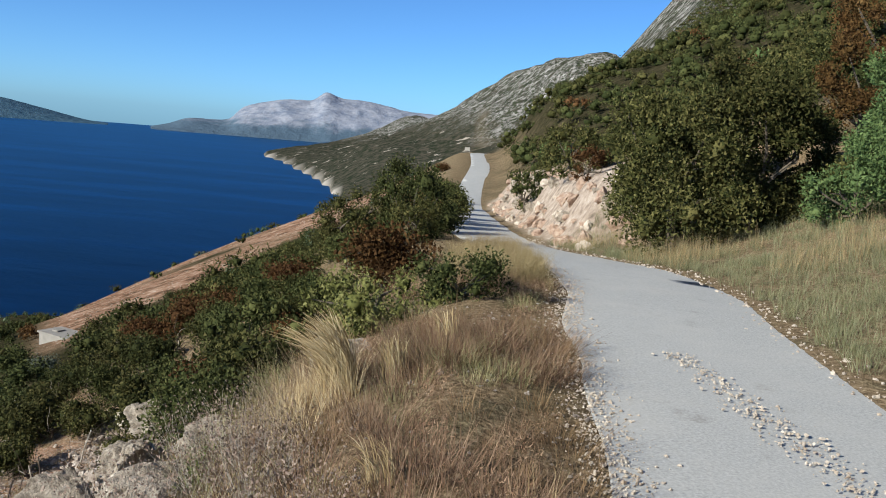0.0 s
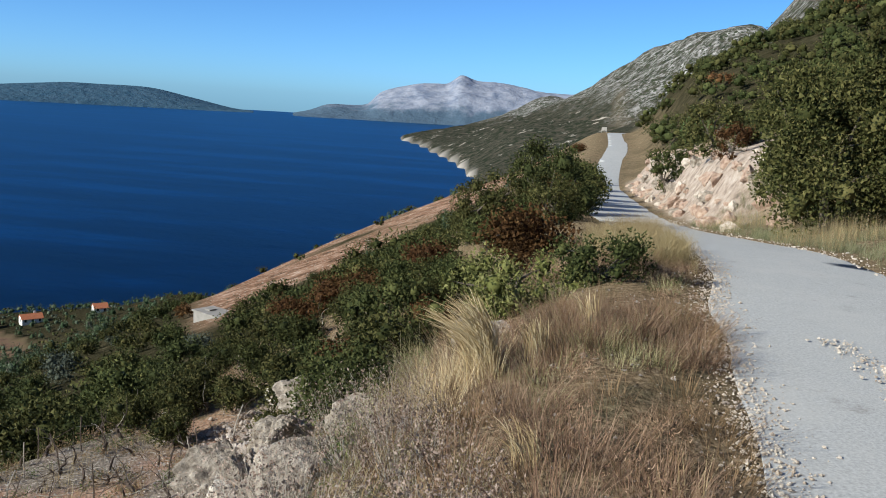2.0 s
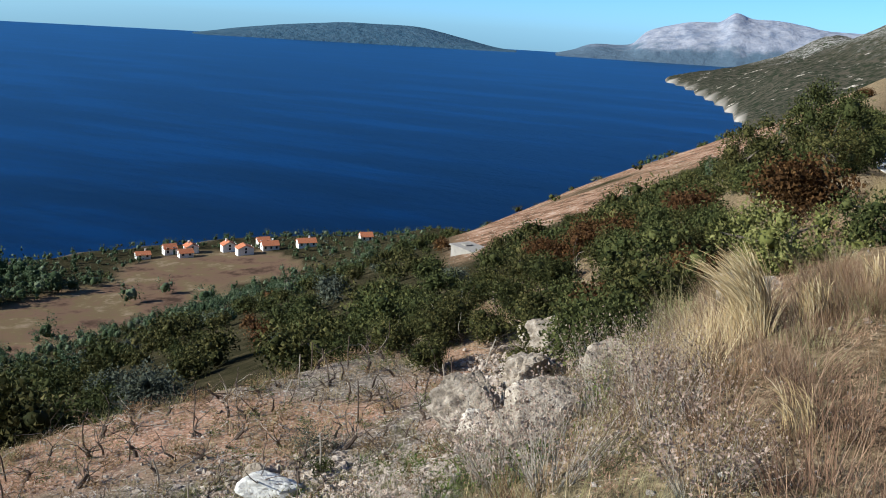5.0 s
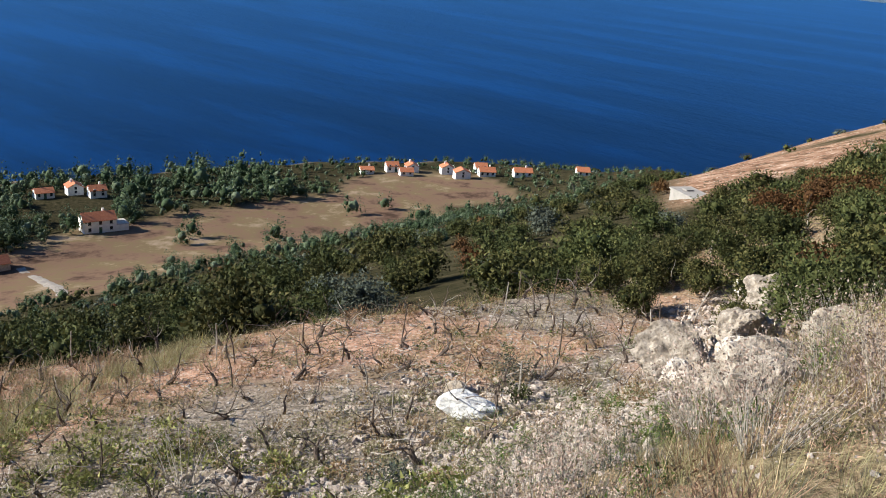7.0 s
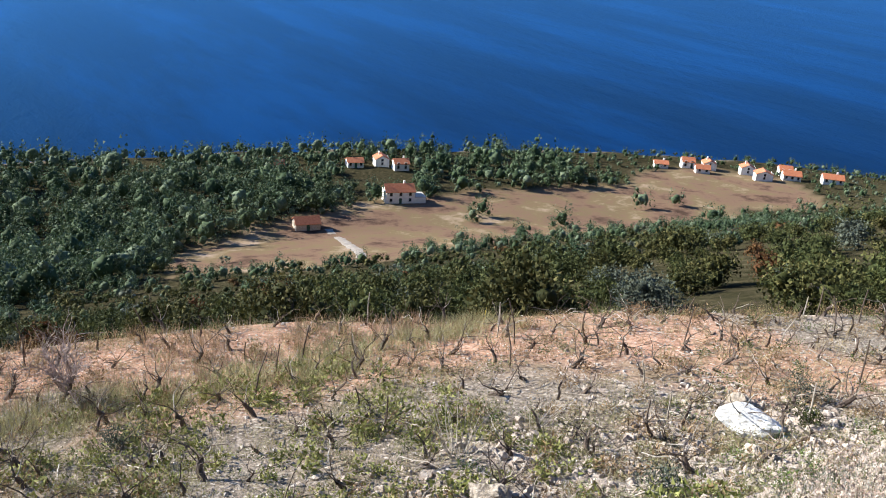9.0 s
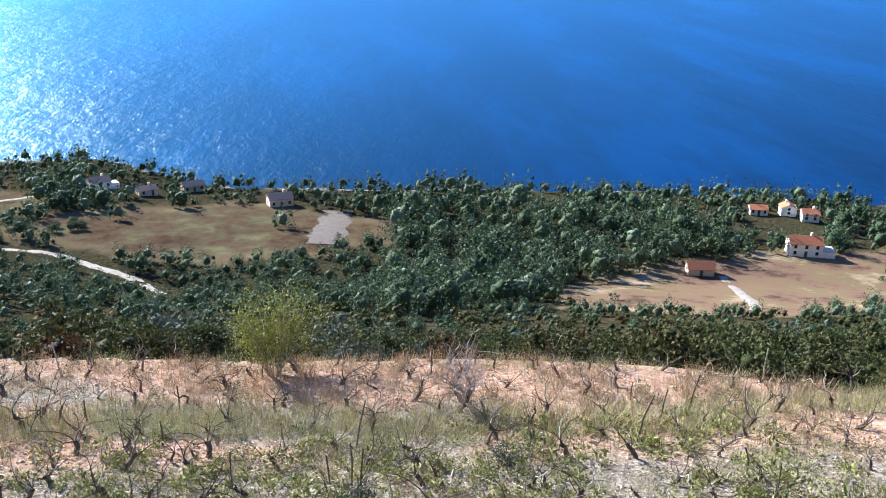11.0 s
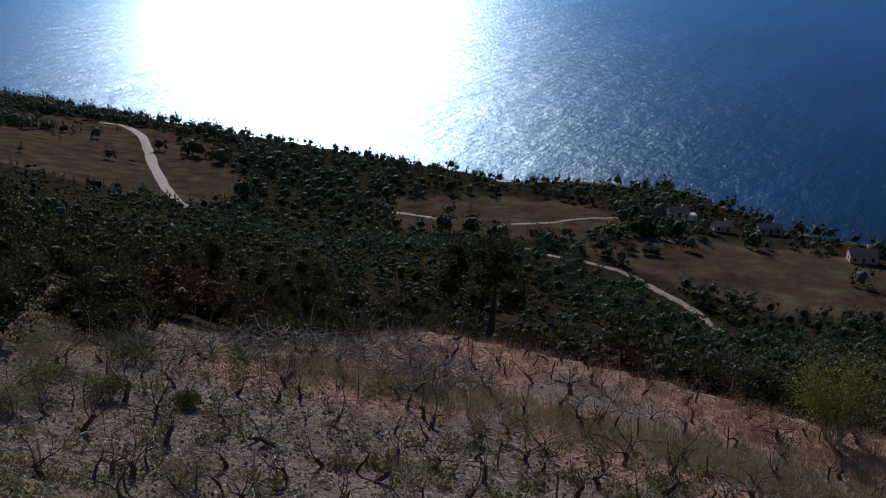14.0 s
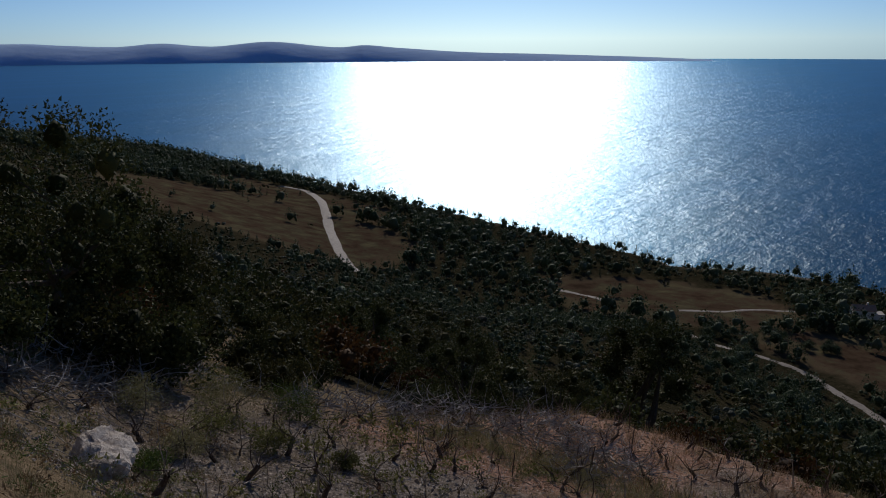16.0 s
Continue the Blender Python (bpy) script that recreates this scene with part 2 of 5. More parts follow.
def land(x, y):
    """The height of the ground."""
    x, y = np.asarray(x, float), np.asarray(y, float)
    xr, zr, xs = road_x(y), road_z(y), shore_x(y)
    left, right = xr - HALF_ROAD - x, x - xr - HALF_ROAD
    wide = np.maximum(xr - HALF_ROAD - xs, 60.0)
    # below the road: a bank, a terraced vineyard, then the slope down to the fields and the shore
    edge = curve(y, ((-400, 22), (-12, 22), (4, 20.5), (9, 19.0), (14, 16.8), (20, 12.5), (25, 11), (400, 11)))
    bank = curve(left, ((-2, 0.05), (0, 0), (0.8, 0.08), (1.6, -0.12), (2.6, -0.7), (3.6, -1.7), (5, -2.9), (7, -4.4), (8.5, -5.2), (11.5, -5.95), (17, -7.35), (21, -8.4), (48, -16.4)))
    past = np.clip((left - edge) / (48 - edge), 0, 1)
    bank = bank - 6.1 * past ** 0.6
    scarp = curve(left, ((-2, 0.05), (0, 0), (1, 0.1), (2.5, -0.4), (6, -2.6), (12, -6.2), (24, -12.6), (36, -18.8), (48, -25)))
    v = vineyard(y)
    near = zr * (1 - fade(5, 44, left)) + bank * v + scarp * (1 - v)
    flat = np.where(y > 0, curve(np.abs(y), ((0, 125), (230, 125), (330, 70), (500, 15), (5000, 15))), curve(np.abs(y), ((0, 125), (200, 150), (420, 80), (700, 40), (5000, 40))))
    z48 = -22.5 * v - 25.0 * (1 - v)
    a = np.clip((left - 48) / np.maximum(wide - flat - 48, 5), 0, 1)
    b = np.clip((left - (wide - flat)) / np.maximum(flat - 8, 5), 0, 1)
    low = z48 + (-90 - z48) * (a * 1.38 - 0.38 * a * a) - 9.0 * b
    z = np.where(left < 48, near, low)
    z = z - 19.0 * fade(90, 122, left) * fade(50, 110, y) * (1 - fade(300, 420, y)) * (1 - fade(19, 26, np.degrees(np.arctan2(-x, np.maximum(y, 1))))) * (1 - fade(wide - 120, wide - 40, left))
    z = z - 6.5 * fade(wide - 9, wide + 3, left) - 10 * fade(wide + 3, wide + 60, left)
    # above the road: a verge, a cut, then the mountainside
    cut = fade(22, 30, y) * (1 - fade(60, 75, y))
    up = zr + curve(right, ((-2, 0), (0, 0.02), (1.0, 0.12), (3, 0.75), (6, 2.0), (12, 4.8), (40, 20), (120, 90), (300, 290), (700, 600), (1500, 700), (5000, 900)))
    up = up + 25 * fade(60, 160, right) * fade(300, 800, y)
    up = up + 6.0 * fade(1.5, 9, right) * fade(62, 120, y)
    up = up + cut * 1.9 * fade(0.5, 2.2, right)
    # far along the coast the crest of the mountain stands back and falls away to a headland
    inland = np.maximum(x - xs, 0)
    rise = curve(inland, ((0, 0), (40, 20), (200, 92), (300, 158), (400, 243), (430, 246), (500, 222), (800, 205), (3000, 250), (9000, 250)))
    tip = SEA_LEVEL + 4 + rise * curve(y, ((-5000, 0.7), (300, 0.75), (900, 0.5), (1250, 0.72), (1500, 0.98), (1750, 0.88), (2050, 0.62), (2560, 0.46), (3300, 0.3), (5000, 0.2)))
    far = fade(860, 1200, y)
    z = np.where(right > -HALF_ROAD * 2, up, z)
    z = z * (1 - far) + np.where(inland > 0, tip, SEA_LEVEL - 12) * far
    z = z + far * (17 * grain(x, y, 240, 5, 2) + 22 * (0.4 - np.abs(grain(x, y, 120, 5, 8)))) * fade(10, 120, inland)
    # unevenness
    off = np.minimum(np.abs(left + HALF_ROAD), 9e9) - HALF_ROAD
    calm = fade(0.15, 1.6, off)
    z = z + calm * (0.09 * grain(x, y, 1.6, 3, 4) + 0.22 * grain(x, y, 6.0, 2, 5) * fade(2, 6, off) + 1.0 * grain(x, y, 38, 3, 6) * fade(25, 60, off))
    # the cliff edge is ragged and the road lies in a shallow bed
    return z - 0.06 * (1 - fade(-0.25, 0.05, off))


def height(x, y):
    return float(land(np.array([x]), np.array([y]))[0])


def mesh_of(name, verts, faces, mat, smooth=False):
    me = bpy.data.meshes.new(name)
    if isinstance(faces, np.ndarray):
        count, corners = faces.shape
        me.vertices.add(len(verts))
        me.vertices.foreach_set("co", np.asarray(verts, np.float32).ravel())
        me.loops.add(count * corners)
        me.loops.foreach_set("vertex_index", faces.astype(np.int32).ravel())
        me.polygons.add(count)
        me.polygons.foreach_set("loop_start", np.arange(0, count * corners, corners, dtype=np.int32))
        me.update(calc_edges=True)
    else:
        me.from_pydata([tuple(v) for v in verts], [], faces)
    me.materials.append(mat)
    me.polygons.foreach_set("use_smooth", np.full(len(me.polygons), smooth))
    return me


def lattice(rows, cols):
    """Quads of a grid of rows x cols points, row by row."""
    i, j = np.meshgrid(np.arange(rows - 1), np.arange(cols - 1), indexing="ij")
    a = (i * cols + j).ravel()
    return np.stack([a, a + 1, a + cols + 1, a + cols], 1)


MEADOWS = ((-206, 178, 34, 74), (-205, 112, 32, 40), (-192, 84, 30, 34), (-226, 138, 18, 16), (-216, 262, 34, 34), (-276, -40, 34, 58), (-300, -150, 36, 48), (-281, -6, 24, 11), (-262, -350, 62, 95), (-345, -420, 30, 90))


def meadow(x, y):
    """How much a place lies in one of the open fields above the shore."""
    share = 0.0
    for cx, cy, rx, ry in MEADOWS:
        share = np.maximum(share, 1 - fade(0.85, 1.1, np.hypot((x - cx) / rx, (y - cy) / ry)))
    return share


def zones(x, y):
    """What covers the ground: shares of soil, field, scrub, rock and so on."""
    xr, xs = road_x(y), shore_x(y)
    left, right, inland = xr - HALF_ROAD - x, x - xr - HALF_ROAD, x - xs
    v = vineyard(y)
    n1, n2 = grain(x, y, 3.0, 4, 11), grain(x, y, 22, 4, 12)
    edge = curve(y, ((-400, 22), (-12, 22), (4, 20.5), (9, 19.0), (14, 16.8), (20, 12.5), (25, 11), (400, 11)))
    eff = np.where(left > 8.5, 8.5 + (left - 8.5) * 12.5 / (edge - 8.5), left)
    out = {}
    out["soil"] = np.clip(v * fade(5.5, 8, left + n1) * (1 - fade(20, 23, eff + n1)) * (0.85 + 0.3 * n1), 0, 1)
    out["stony"] = np.clip((1 - fade(13.0, 14.8, left + 1.5 * n1)) * (1 - fade(9, 13, y + 2 * n1)) + (1 - fade(8, 9.5, left + n1)) + fade(4.0, 8.0, -y + 2 * n1) * (1 - fade(11, 14.5, left + 1.5 * n1)) + fade(0.25, 0.5, grain(x, y, 4.0, 3, 19)), 0, 1)
    red = fade(34, 44, y) * (1 - fade(150, 165, y)) * fade(0, 6, left - 22 + 0.26 * np.clip(y - 60, 0, 70) + 4 * n2) * (1 - fade(96, 104, left + 5 * n2)) * fade(-2, 2, x + 0.44 * y)
    out["far_soil"] = np.clip(red * fade(-0.55, -0.2, n2), 0, 1)
    out["field"] = np.clip(meadow(x + 12 * n2, y + 12 * n1), 0, 1)
    out["lush"] = fade(20, 50, 60 - y + 25 * n2)
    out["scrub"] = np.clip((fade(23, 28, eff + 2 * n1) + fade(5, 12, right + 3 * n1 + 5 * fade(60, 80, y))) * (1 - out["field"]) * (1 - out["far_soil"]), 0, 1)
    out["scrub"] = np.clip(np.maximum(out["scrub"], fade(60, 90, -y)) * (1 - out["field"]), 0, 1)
    cut = fade(22, 29, y) * (1 - fade(58, 75, y)) * fade(0.2, 0.8, right) * (1 - fade(3.0, 4.5, right + n1))
    out["rock"] = np.clip(cut + (1 - fade(2, 11 - 4 * fade(500, 900, y), inland)) * fade(-0.6, 0.2, n1 + n2), 0, 1)
    high = fade(120, 190, right + 50 * n2)
    far = fade(300, 700, y)
    out["karst"] = np.clip(np.maximum(high, far * fade(150, 300, inland + 60 * n2)) * fade(-100, -20, land(x, y) + 30 * n2), 0, 1)
    out["far_green"] = far * (1 - out["karst"])
    return out


def build_ground():
    turn = np.radians(np.r_[np.arange(-42, 166, 0.6), np.arange(166, 318, 4.0)])
    reach = np.r_[0.01, 0.5 * 1.024 ** np.arange(0, 389)]
    a, r = np.meshgrid(np.r_[turn, turn[0] + 2 * np.pi], reach)
    x, y = -np.sin(a) * r, np.cos(a) * r
    z = land(x.ravel(), y.ravel())
    verts = np.stack([x.ravel(), y.ravel(), z], 1)
    faces = lattice(len(reach), len(turn) + 1)
    wet = (z[faces] < SEA_LEVEL - 4).all(1)
    faces = faces[~wet]
    used = np.unique(faces)
    back = np.full(len(verts), -1)
    back[used] = np.arange(len(used))
    verts, faces = verts[used], back[faces][:, ::-1]
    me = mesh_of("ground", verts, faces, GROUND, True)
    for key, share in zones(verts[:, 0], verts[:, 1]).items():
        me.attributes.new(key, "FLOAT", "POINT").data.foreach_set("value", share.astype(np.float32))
    return tagged(new("ground", me), "steep dry Mediterranean hillside of grass, red soil and limestone", "ground", kind="structure")


build_ground()


def build_sea():
    turn = np.radians(np.arange(0, 361, 2.0))
    reach = np.r_[60.0, 150 * 1.12 ** np.arange(0, 31), 4960]
    a, r = np.meshgrid(turn, reach)
    verts = np.stack([-np.sin(a).ravel() * r.ravel(), np.cos(a).ravel() * r.ravel(), np.full(a.size, SEA_LEVEL)], 1)
    return tagged(new("sea", mesh_of("sea", verts, lattice(len(reach), len(turn))[:, ::-1], SEA)), "deep blue open sea with light wind waves", "sea", kind="structure")


build_sea()


def build_road():
    y = np.arange(-70, 168, 0.5)
    across = np.array([-1.0, -0.992, -0.97, -0.5, 0, 0.5, 0.97, 0.992, 1.0])
    yy, c = np.meshgrid(y, across, indexing="ij")
    ragged = np.where(np.abs(c) > 0.9, 0.10 * grain(yy, c * 30, 1.1, 3, 21), 0)
    drop = np.where(np.abs(c) > 0.995, -0.07, 0.01 * (1 - c * c))
    xx = road_x(yy) + c * HALF_ROAD + ragged
    verts = np.stack([xx.ravel(), yy.ravel(), (road_z(yy) + drop).ravel()], 1)
    return tagged(new("road", mesh_of("road", verts, lattice(len(y), len(across))[:, ::-1], ASPHALT, True)), "narrow pale grey worn asphalt road", "road", kind="structure")


build_road()


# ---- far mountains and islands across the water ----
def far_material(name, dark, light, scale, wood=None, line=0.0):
    """Distant slopes with the haze mixed into their colours; wood: the colour of the slopes below that height over the
    sea.
    """
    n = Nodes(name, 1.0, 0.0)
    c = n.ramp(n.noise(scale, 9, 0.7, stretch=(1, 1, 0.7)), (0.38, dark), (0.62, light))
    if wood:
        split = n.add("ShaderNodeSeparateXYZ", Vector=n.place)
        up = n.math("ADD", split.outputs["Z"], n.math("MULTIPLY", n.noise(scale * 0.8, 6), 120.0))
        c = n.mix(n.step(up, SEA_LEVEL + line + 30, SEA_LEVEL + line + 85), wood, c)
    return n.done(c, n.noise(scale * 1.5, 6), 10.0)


def far_range(name, label, mat, start, stop, away, crest, deep, seed, rough=0.05):
    """A range of hills over the water between two bearings; crest: bearing and height in metres over the sea."""
    turn = np.radians(np.linspace(start, stop, 160))
    depth = np.linspace(0, 1, 26)
    a, d = np.meshgrid(turn, depth)
    r = away + deep * d
    x, y = -np.sin(a) * r, np.cos(a) * r
    top = curve(np.degrees(a), crest)
    shape = np.sin(np.pi * np.clip(d, 0, 1) * 0.5) ** 0.8
    ridge = 1 - np.abs(grain(x + 999 * seed, y, away * 0.05, 5, seed)) * 1.4
    z = SEA_LEVEL - 2 + top * shape * (1 - rough * 4 * (1 - d) * (1 - ridge)) + top * rough * grain(x, y, away * 0.025, 4, seed + 3)
    verts = np.stack([x.ravel(), y.ravel(), z.ravel()], 1)
    return tagged(new(name, mesh_of(name, verts, lattice(len(depth), len(turn))[:, ::-1], mat, True)), label, "mountain", kind="structure")


# grey rock and woods, both painted bluer for the haze of distance
FAR_KARST = far_material("haze_tinted_karst", (0.15, 0.175, 0.235), (0.29, 0.30, 0.345), 0.016, (0.075, 0.11, 0.15), 70.0)
# green scrub with blue air haze painted into its base colour
FAR_GREEN = far_material("haze_tinted_scrub", (0.04, 0.082, 0.122), (0.065, 0.112, 0.155), 0.02)
# pale blue imitates bright haze before the backlit islands, not their own colour
FAR_BLUE = far_material("haze_painted_blue", (0.50, 0.66, 0.88), (0.56, 0.72, 0.92), 0.004)


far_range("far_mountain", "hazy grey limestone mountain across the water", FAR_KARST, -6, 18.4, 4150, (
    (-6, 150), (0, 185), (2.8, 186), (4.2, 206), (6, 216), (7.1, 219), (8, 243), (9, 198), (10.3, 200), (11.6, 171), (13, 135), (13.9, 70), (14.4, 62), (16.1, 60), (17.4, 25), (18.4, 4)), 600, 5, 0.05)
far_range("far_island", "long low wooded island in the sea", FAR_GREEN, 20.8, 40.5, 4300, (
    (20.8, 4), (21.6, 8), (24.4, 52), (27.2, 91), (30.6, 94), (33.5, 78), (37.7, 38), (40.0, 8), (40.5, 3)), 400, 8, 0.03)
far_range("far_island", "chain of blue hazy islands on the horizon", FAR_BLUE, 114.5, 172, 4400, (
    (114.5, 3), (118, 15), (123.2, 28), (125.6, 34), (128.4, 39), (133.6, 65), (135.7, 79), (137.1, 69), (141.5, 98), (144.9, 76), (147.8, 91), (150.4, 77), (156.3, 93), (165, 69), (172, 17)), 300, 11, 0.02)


# ---- plants: shared builders ----
FOLIAGE = {
    "maquis": foliage("maquis_leaves", (0.018, 0.023, 0.007), (0.055, 0.064, 0.022), (0.132, 0.135, 0.048)),
    "oak": foliage("holm_oak_leaves", (0.016, 0.022, 0.007), (0.062, 0.062, 0.020), (0.176, 0.157, 0.059)),
    "pine": foliage("pine_needles", (0.020, 0.035, 0.016), (0.059, 0.086, 0.040), (0.182, 0.213, 0.143)),
    "juniper": foliage("juniper_leaves", (0.032, 0.053, 0.019), (0.097, 0.139, 0.051), (0.185, 0.238, 0.092)),
    "rusty": foliage("rusty_autumn_leaves", (0.034, 0.017, 0.007), (0.095, 0.047, 0.019), (0.176, 0.101, 0.041)),
    "grey": foliage("grey_green_leaves", (0.032, 0.038, 0.028), (0.076, 0.085, 0.063), (0.139, 0.152, 0.113)),
    "yellow": foliage("yellowing_leaves", (0.09, 0.10, 0.02), (0.26, 0.27, 0.06), (0.48, 0.45, 0.13)),
    "straw": foliage("dry_straw", (0.20, 0.14, 0.065), (0.42, 0.32, 0.17), (0.62, 0.52, 0.32), 0.75),
    "brown": foliage("dry_brown_herbs", (0.10, 0.065, 0.035), (0.24, 0.155, 0.085), (0.40, 0.28, 0.17), 0.85),
    "hay": foliage("grey_green_grass", (0.112, 0.102, 0.046), (0.275, 0.252, 0.124), (0.450, 0.408, 0.247), 0.8),
    "bank": foliage("greyish_bank_grass", (0.085, 0.088, 0.045), (0.215, 0.215, 0.115), (0.38, 0.37, 0.235), 0.8),
    "weed": foliage("fresh_weeds", (0.03, 0.05, 0.012), (0.09, 0.13, 0.03), (0.19, 0.23, 0.07)),
}
DRY_WOOD = plain("pale_dry_wood", (0.20, 0.165, 0.13), (0.46, 0.41, 0.35), 14)
VINE_WOOD = plain("dark_vine_wood", (0.045, 0.032, 0.025), (0.15, 0.11, 0.085), 18)
rng = np.random.RandomState(11)


def unit(n, r=rng):
    v = r.normal(size=(n, 3))
    return v / np.linalg.norm(v, axis=1)[:, None]


def leaf_cloud(r, lobes, n, size, slim=0.5, flat=0.0, corners=4):
    """Many small leaves over lobes (x, y, z, rx, ry, rz): points and four-cornered faces."""
    lobes = np.array(lobes, float)
    share = (lobes[:, 3] * lobes[:, 4]) ** 0.9
    k = r.choice(len(lobes), n, p=share / share.sum())
    out = unit(n, r)
    p = lobes[k, :3] + lobes[k, 3:] * out * (r.rand(n) ** 0.33)[:, None]
    p = p + 0.06 * lobes[k, 3:4] * r.normal(size=(n, 3))
    d = out * 0.7 + unit(n, r) + [0, 0, 0.25]
    d[:, 2] *= 1 - flat
    d /= np.linalg.norm(d, axis=1)[:, None]
    side = np.cross(d, unit(n, r))
    side /= np.linalg.norm(side, axis=1)[:, None]
    s = (size * (0.6 + 0.8 * r.rand(n)))[:, None]
    mid = p + d * s * 0.45
    if corners == 3:
        v = np.stack([p + d * s, p + side * s * slim * 0.6, p - side * s * slim * 0.6], 1).reshape(-1, 3)
        v[:, 2] = np.maximum(v[:, 2], -0.05)
        return v, np.arange(3 * n).reshape(-1, 3)
    v = np.stack([p, mid + side * s * slim * 0.5, p + d * s, mid - side * s * slim * 0.5], 1).reshape(-1, 3)
    v[:, 2] = np.maximum(v[:, 2], -0.05)
    return v, np.arange(4 * n).reshape(-1, 4)


def tube(path, radii, sides=5):
    """A tapering limb along a path: points and faces."""
    path, n = np.array(path, float), len(path)
    d = np.gradient(path, axis=0)
    d /= np.linalg.norm(d, axis=1)[:, None] + 1e-9
    ref = np.where(np.abs(d[:, 2:3]) > 0.9, [[1.0, 0, 0]], [[0, 0, 1.0]])
    a = np.cross(d, ref)
    a /= np.linalg.norm(a, axis=1)[:, None] + 1e-9
    b = np.cross(d, a)
    t = np.arange(sides) / sides * 2 * np.pi
    v = path[:, None] + np.array(radii)[:, None, None] * (a[:, None] * np.cos(t)[None, :, None] + b[:, None] * np.sin(t)[None, :, None])
    f = []
    for i in range(n - 1):
        for j in range(sides):
            k = (j + 1) % sides
            f.append((i * sides + j, i * sides + k, (i + 1) * sides + k, (i + 1) * sides + j))
    return v.reshape(-1, 3), np.array(f)


def crooked(r, start, way, length, bends=5, wild=0.25):
    p, d = [np.array(start, float)], np.array(way, float)
    for _ in range(bends):
        d = d / np.linalg.norm(d) + wild * r.normal(size=3)
        p.append(p[-1] + d / np.linalg.norm(d) * length / bends)
    return p


def merge(pieces):
    v, f, n = [], [], 0
    for a, b in pieces:
        v.append(a), f.append(b + n)
        n += len(a)
    return np.concatenate(v), np.concatenate(f)


def part(name, piece, mat, parent, label="", smooth=False):
    """Links one mesh as a part of a thing."""
    me = piece if isinstance(piece, bpy.types.Mesh) else mesh_of(name, piece[0], piece[1], mat, smooth)
    ob = new(name, me)
    ob.parent = parent
    return tagged(ob, label)


def woody(r, lobes, reach, thick, n=5):
    """A short trunk that splits into limbs reaching for the lobes."""
    pieces = []
    root = np.array([0, 0, -0.25])
    fork = np.array([r.normal() * 0.05 * reach, r.normal() * 0.05 * reach, 0.28 * reach])
    pieces.append(tube([root, root * 0.3 + fork * 0.5, fork], [thick * 1.3, thick, thick * 0.85], 6))
    for k in r.choice(len(lobes), min(n, len(lobes)), replace=False):
        goal = np.array(lobes[k][:3])
        mid = (fork + goal) / 2 + r.normal(size=3) * 0.08 * reach
        pieces.append(tube([fork, mid, goal], [thick * 0.7, thick * 0.42, thick * 0.15], 5))
    return pieces


def shrub_lobes(r, wide, tall, n=9):
    """A low bush: lobes piled up to an uneven outline."""
    out = []
    for k in range(n):
        a, q = r.rand() * 6.283, math.sqrt(r.rand()) * 0.34 * wide
        z = tall * (0.30 + 0.42 * r.rand() * (1 - q / wide))
        s = wide * (0.17 + 0.12 * r.rand())
        out.append((q * math.cos(a), q * math.sin(a), z, s, s, s * (0.75 + 0.4 * r.rand()) * min(1.2, tall / wide * 1.1)))
    return out


def knotty_lobes(r, wide, tall, n=28):
    """An evergreen oak: many small knots of leaves over a round crown."""
    out = []
    for k in range(n):
        a, h = r.rand() * 6.283, 0.1 + 0.8 * r.rand()
        q = wide * 0.42 * math.sqrt(max(0.03, 1 - (2 * h - 0.95) ** 2)) * (0.55 + 0.5 * r.rand())
        s = wide * (0.085 + 0.075 * r.rand())
        out.append((q * math.cos(a), q * math.sin(a), tall * h, s, s, s * (0.8 + 0.4 * r.rand())))
    return out


def pine_lobes(r, wide, tall, n=16):
    """A pine with a dense, clumpy, domed crown down to the ground; the first lobe is its core."""
    out = [(0, 0, tall * 0.42, wide * 0.34, wide * 0.34, tall * 0.42)]
    for k in range(n):
        h = 0.10 + 0.82 * (k + r.rand()) / n
        q, a = wide * 0.36 * math.sqrt(max(0.03, 1 - ((h - 0.36) / 0.66) ** 2)) * (0.75 + 0.3 * r.rand()), r.rand() * 6.283
        s = wide * (0.09 + 0.07 * r.rand()) * (1.15 - 0.35 * h)
        out.append((q * math.cos(a), q * math.sin(a), tall * h, s, s, s * (0.9 + 0.4 * r.rand())))
    return out


def cone_lobes(r, wide, tall):
    """A young conical pine or cypress."""
    out = []
    for k in range(10):
        h = 0.12 + 0.8 * k / 10
        q, a = wide * 0.25 * (1 - h), r.rand() * 6.283
        s = wide * 0.34 * (1.08 - h)
        out.append((q * math.cos(a), q * math.sin(a), tall * h, s, s, tall * 0.09))
    return out


_ball = bmesh.new()
bmesh.ops.create_icosphere(_ball, subdivisions=1, radius=1.0)
BALL_V = np.array([v.co[:] for v in _ball.verts])
BALL_F = np.array([[v.index for v in f.verts] for f in _ball.faces])
_ball.free()
_core = bmesh.new()
bmesh.ops.create_icosphere(_core, subdivisions=2, radius=1.0)
CORE_V = np.array([v.co[:] for v in _core.verts])
CORE_F = np.array([[v.index for v in f.verts] for f in _core.faces])
_core.free()


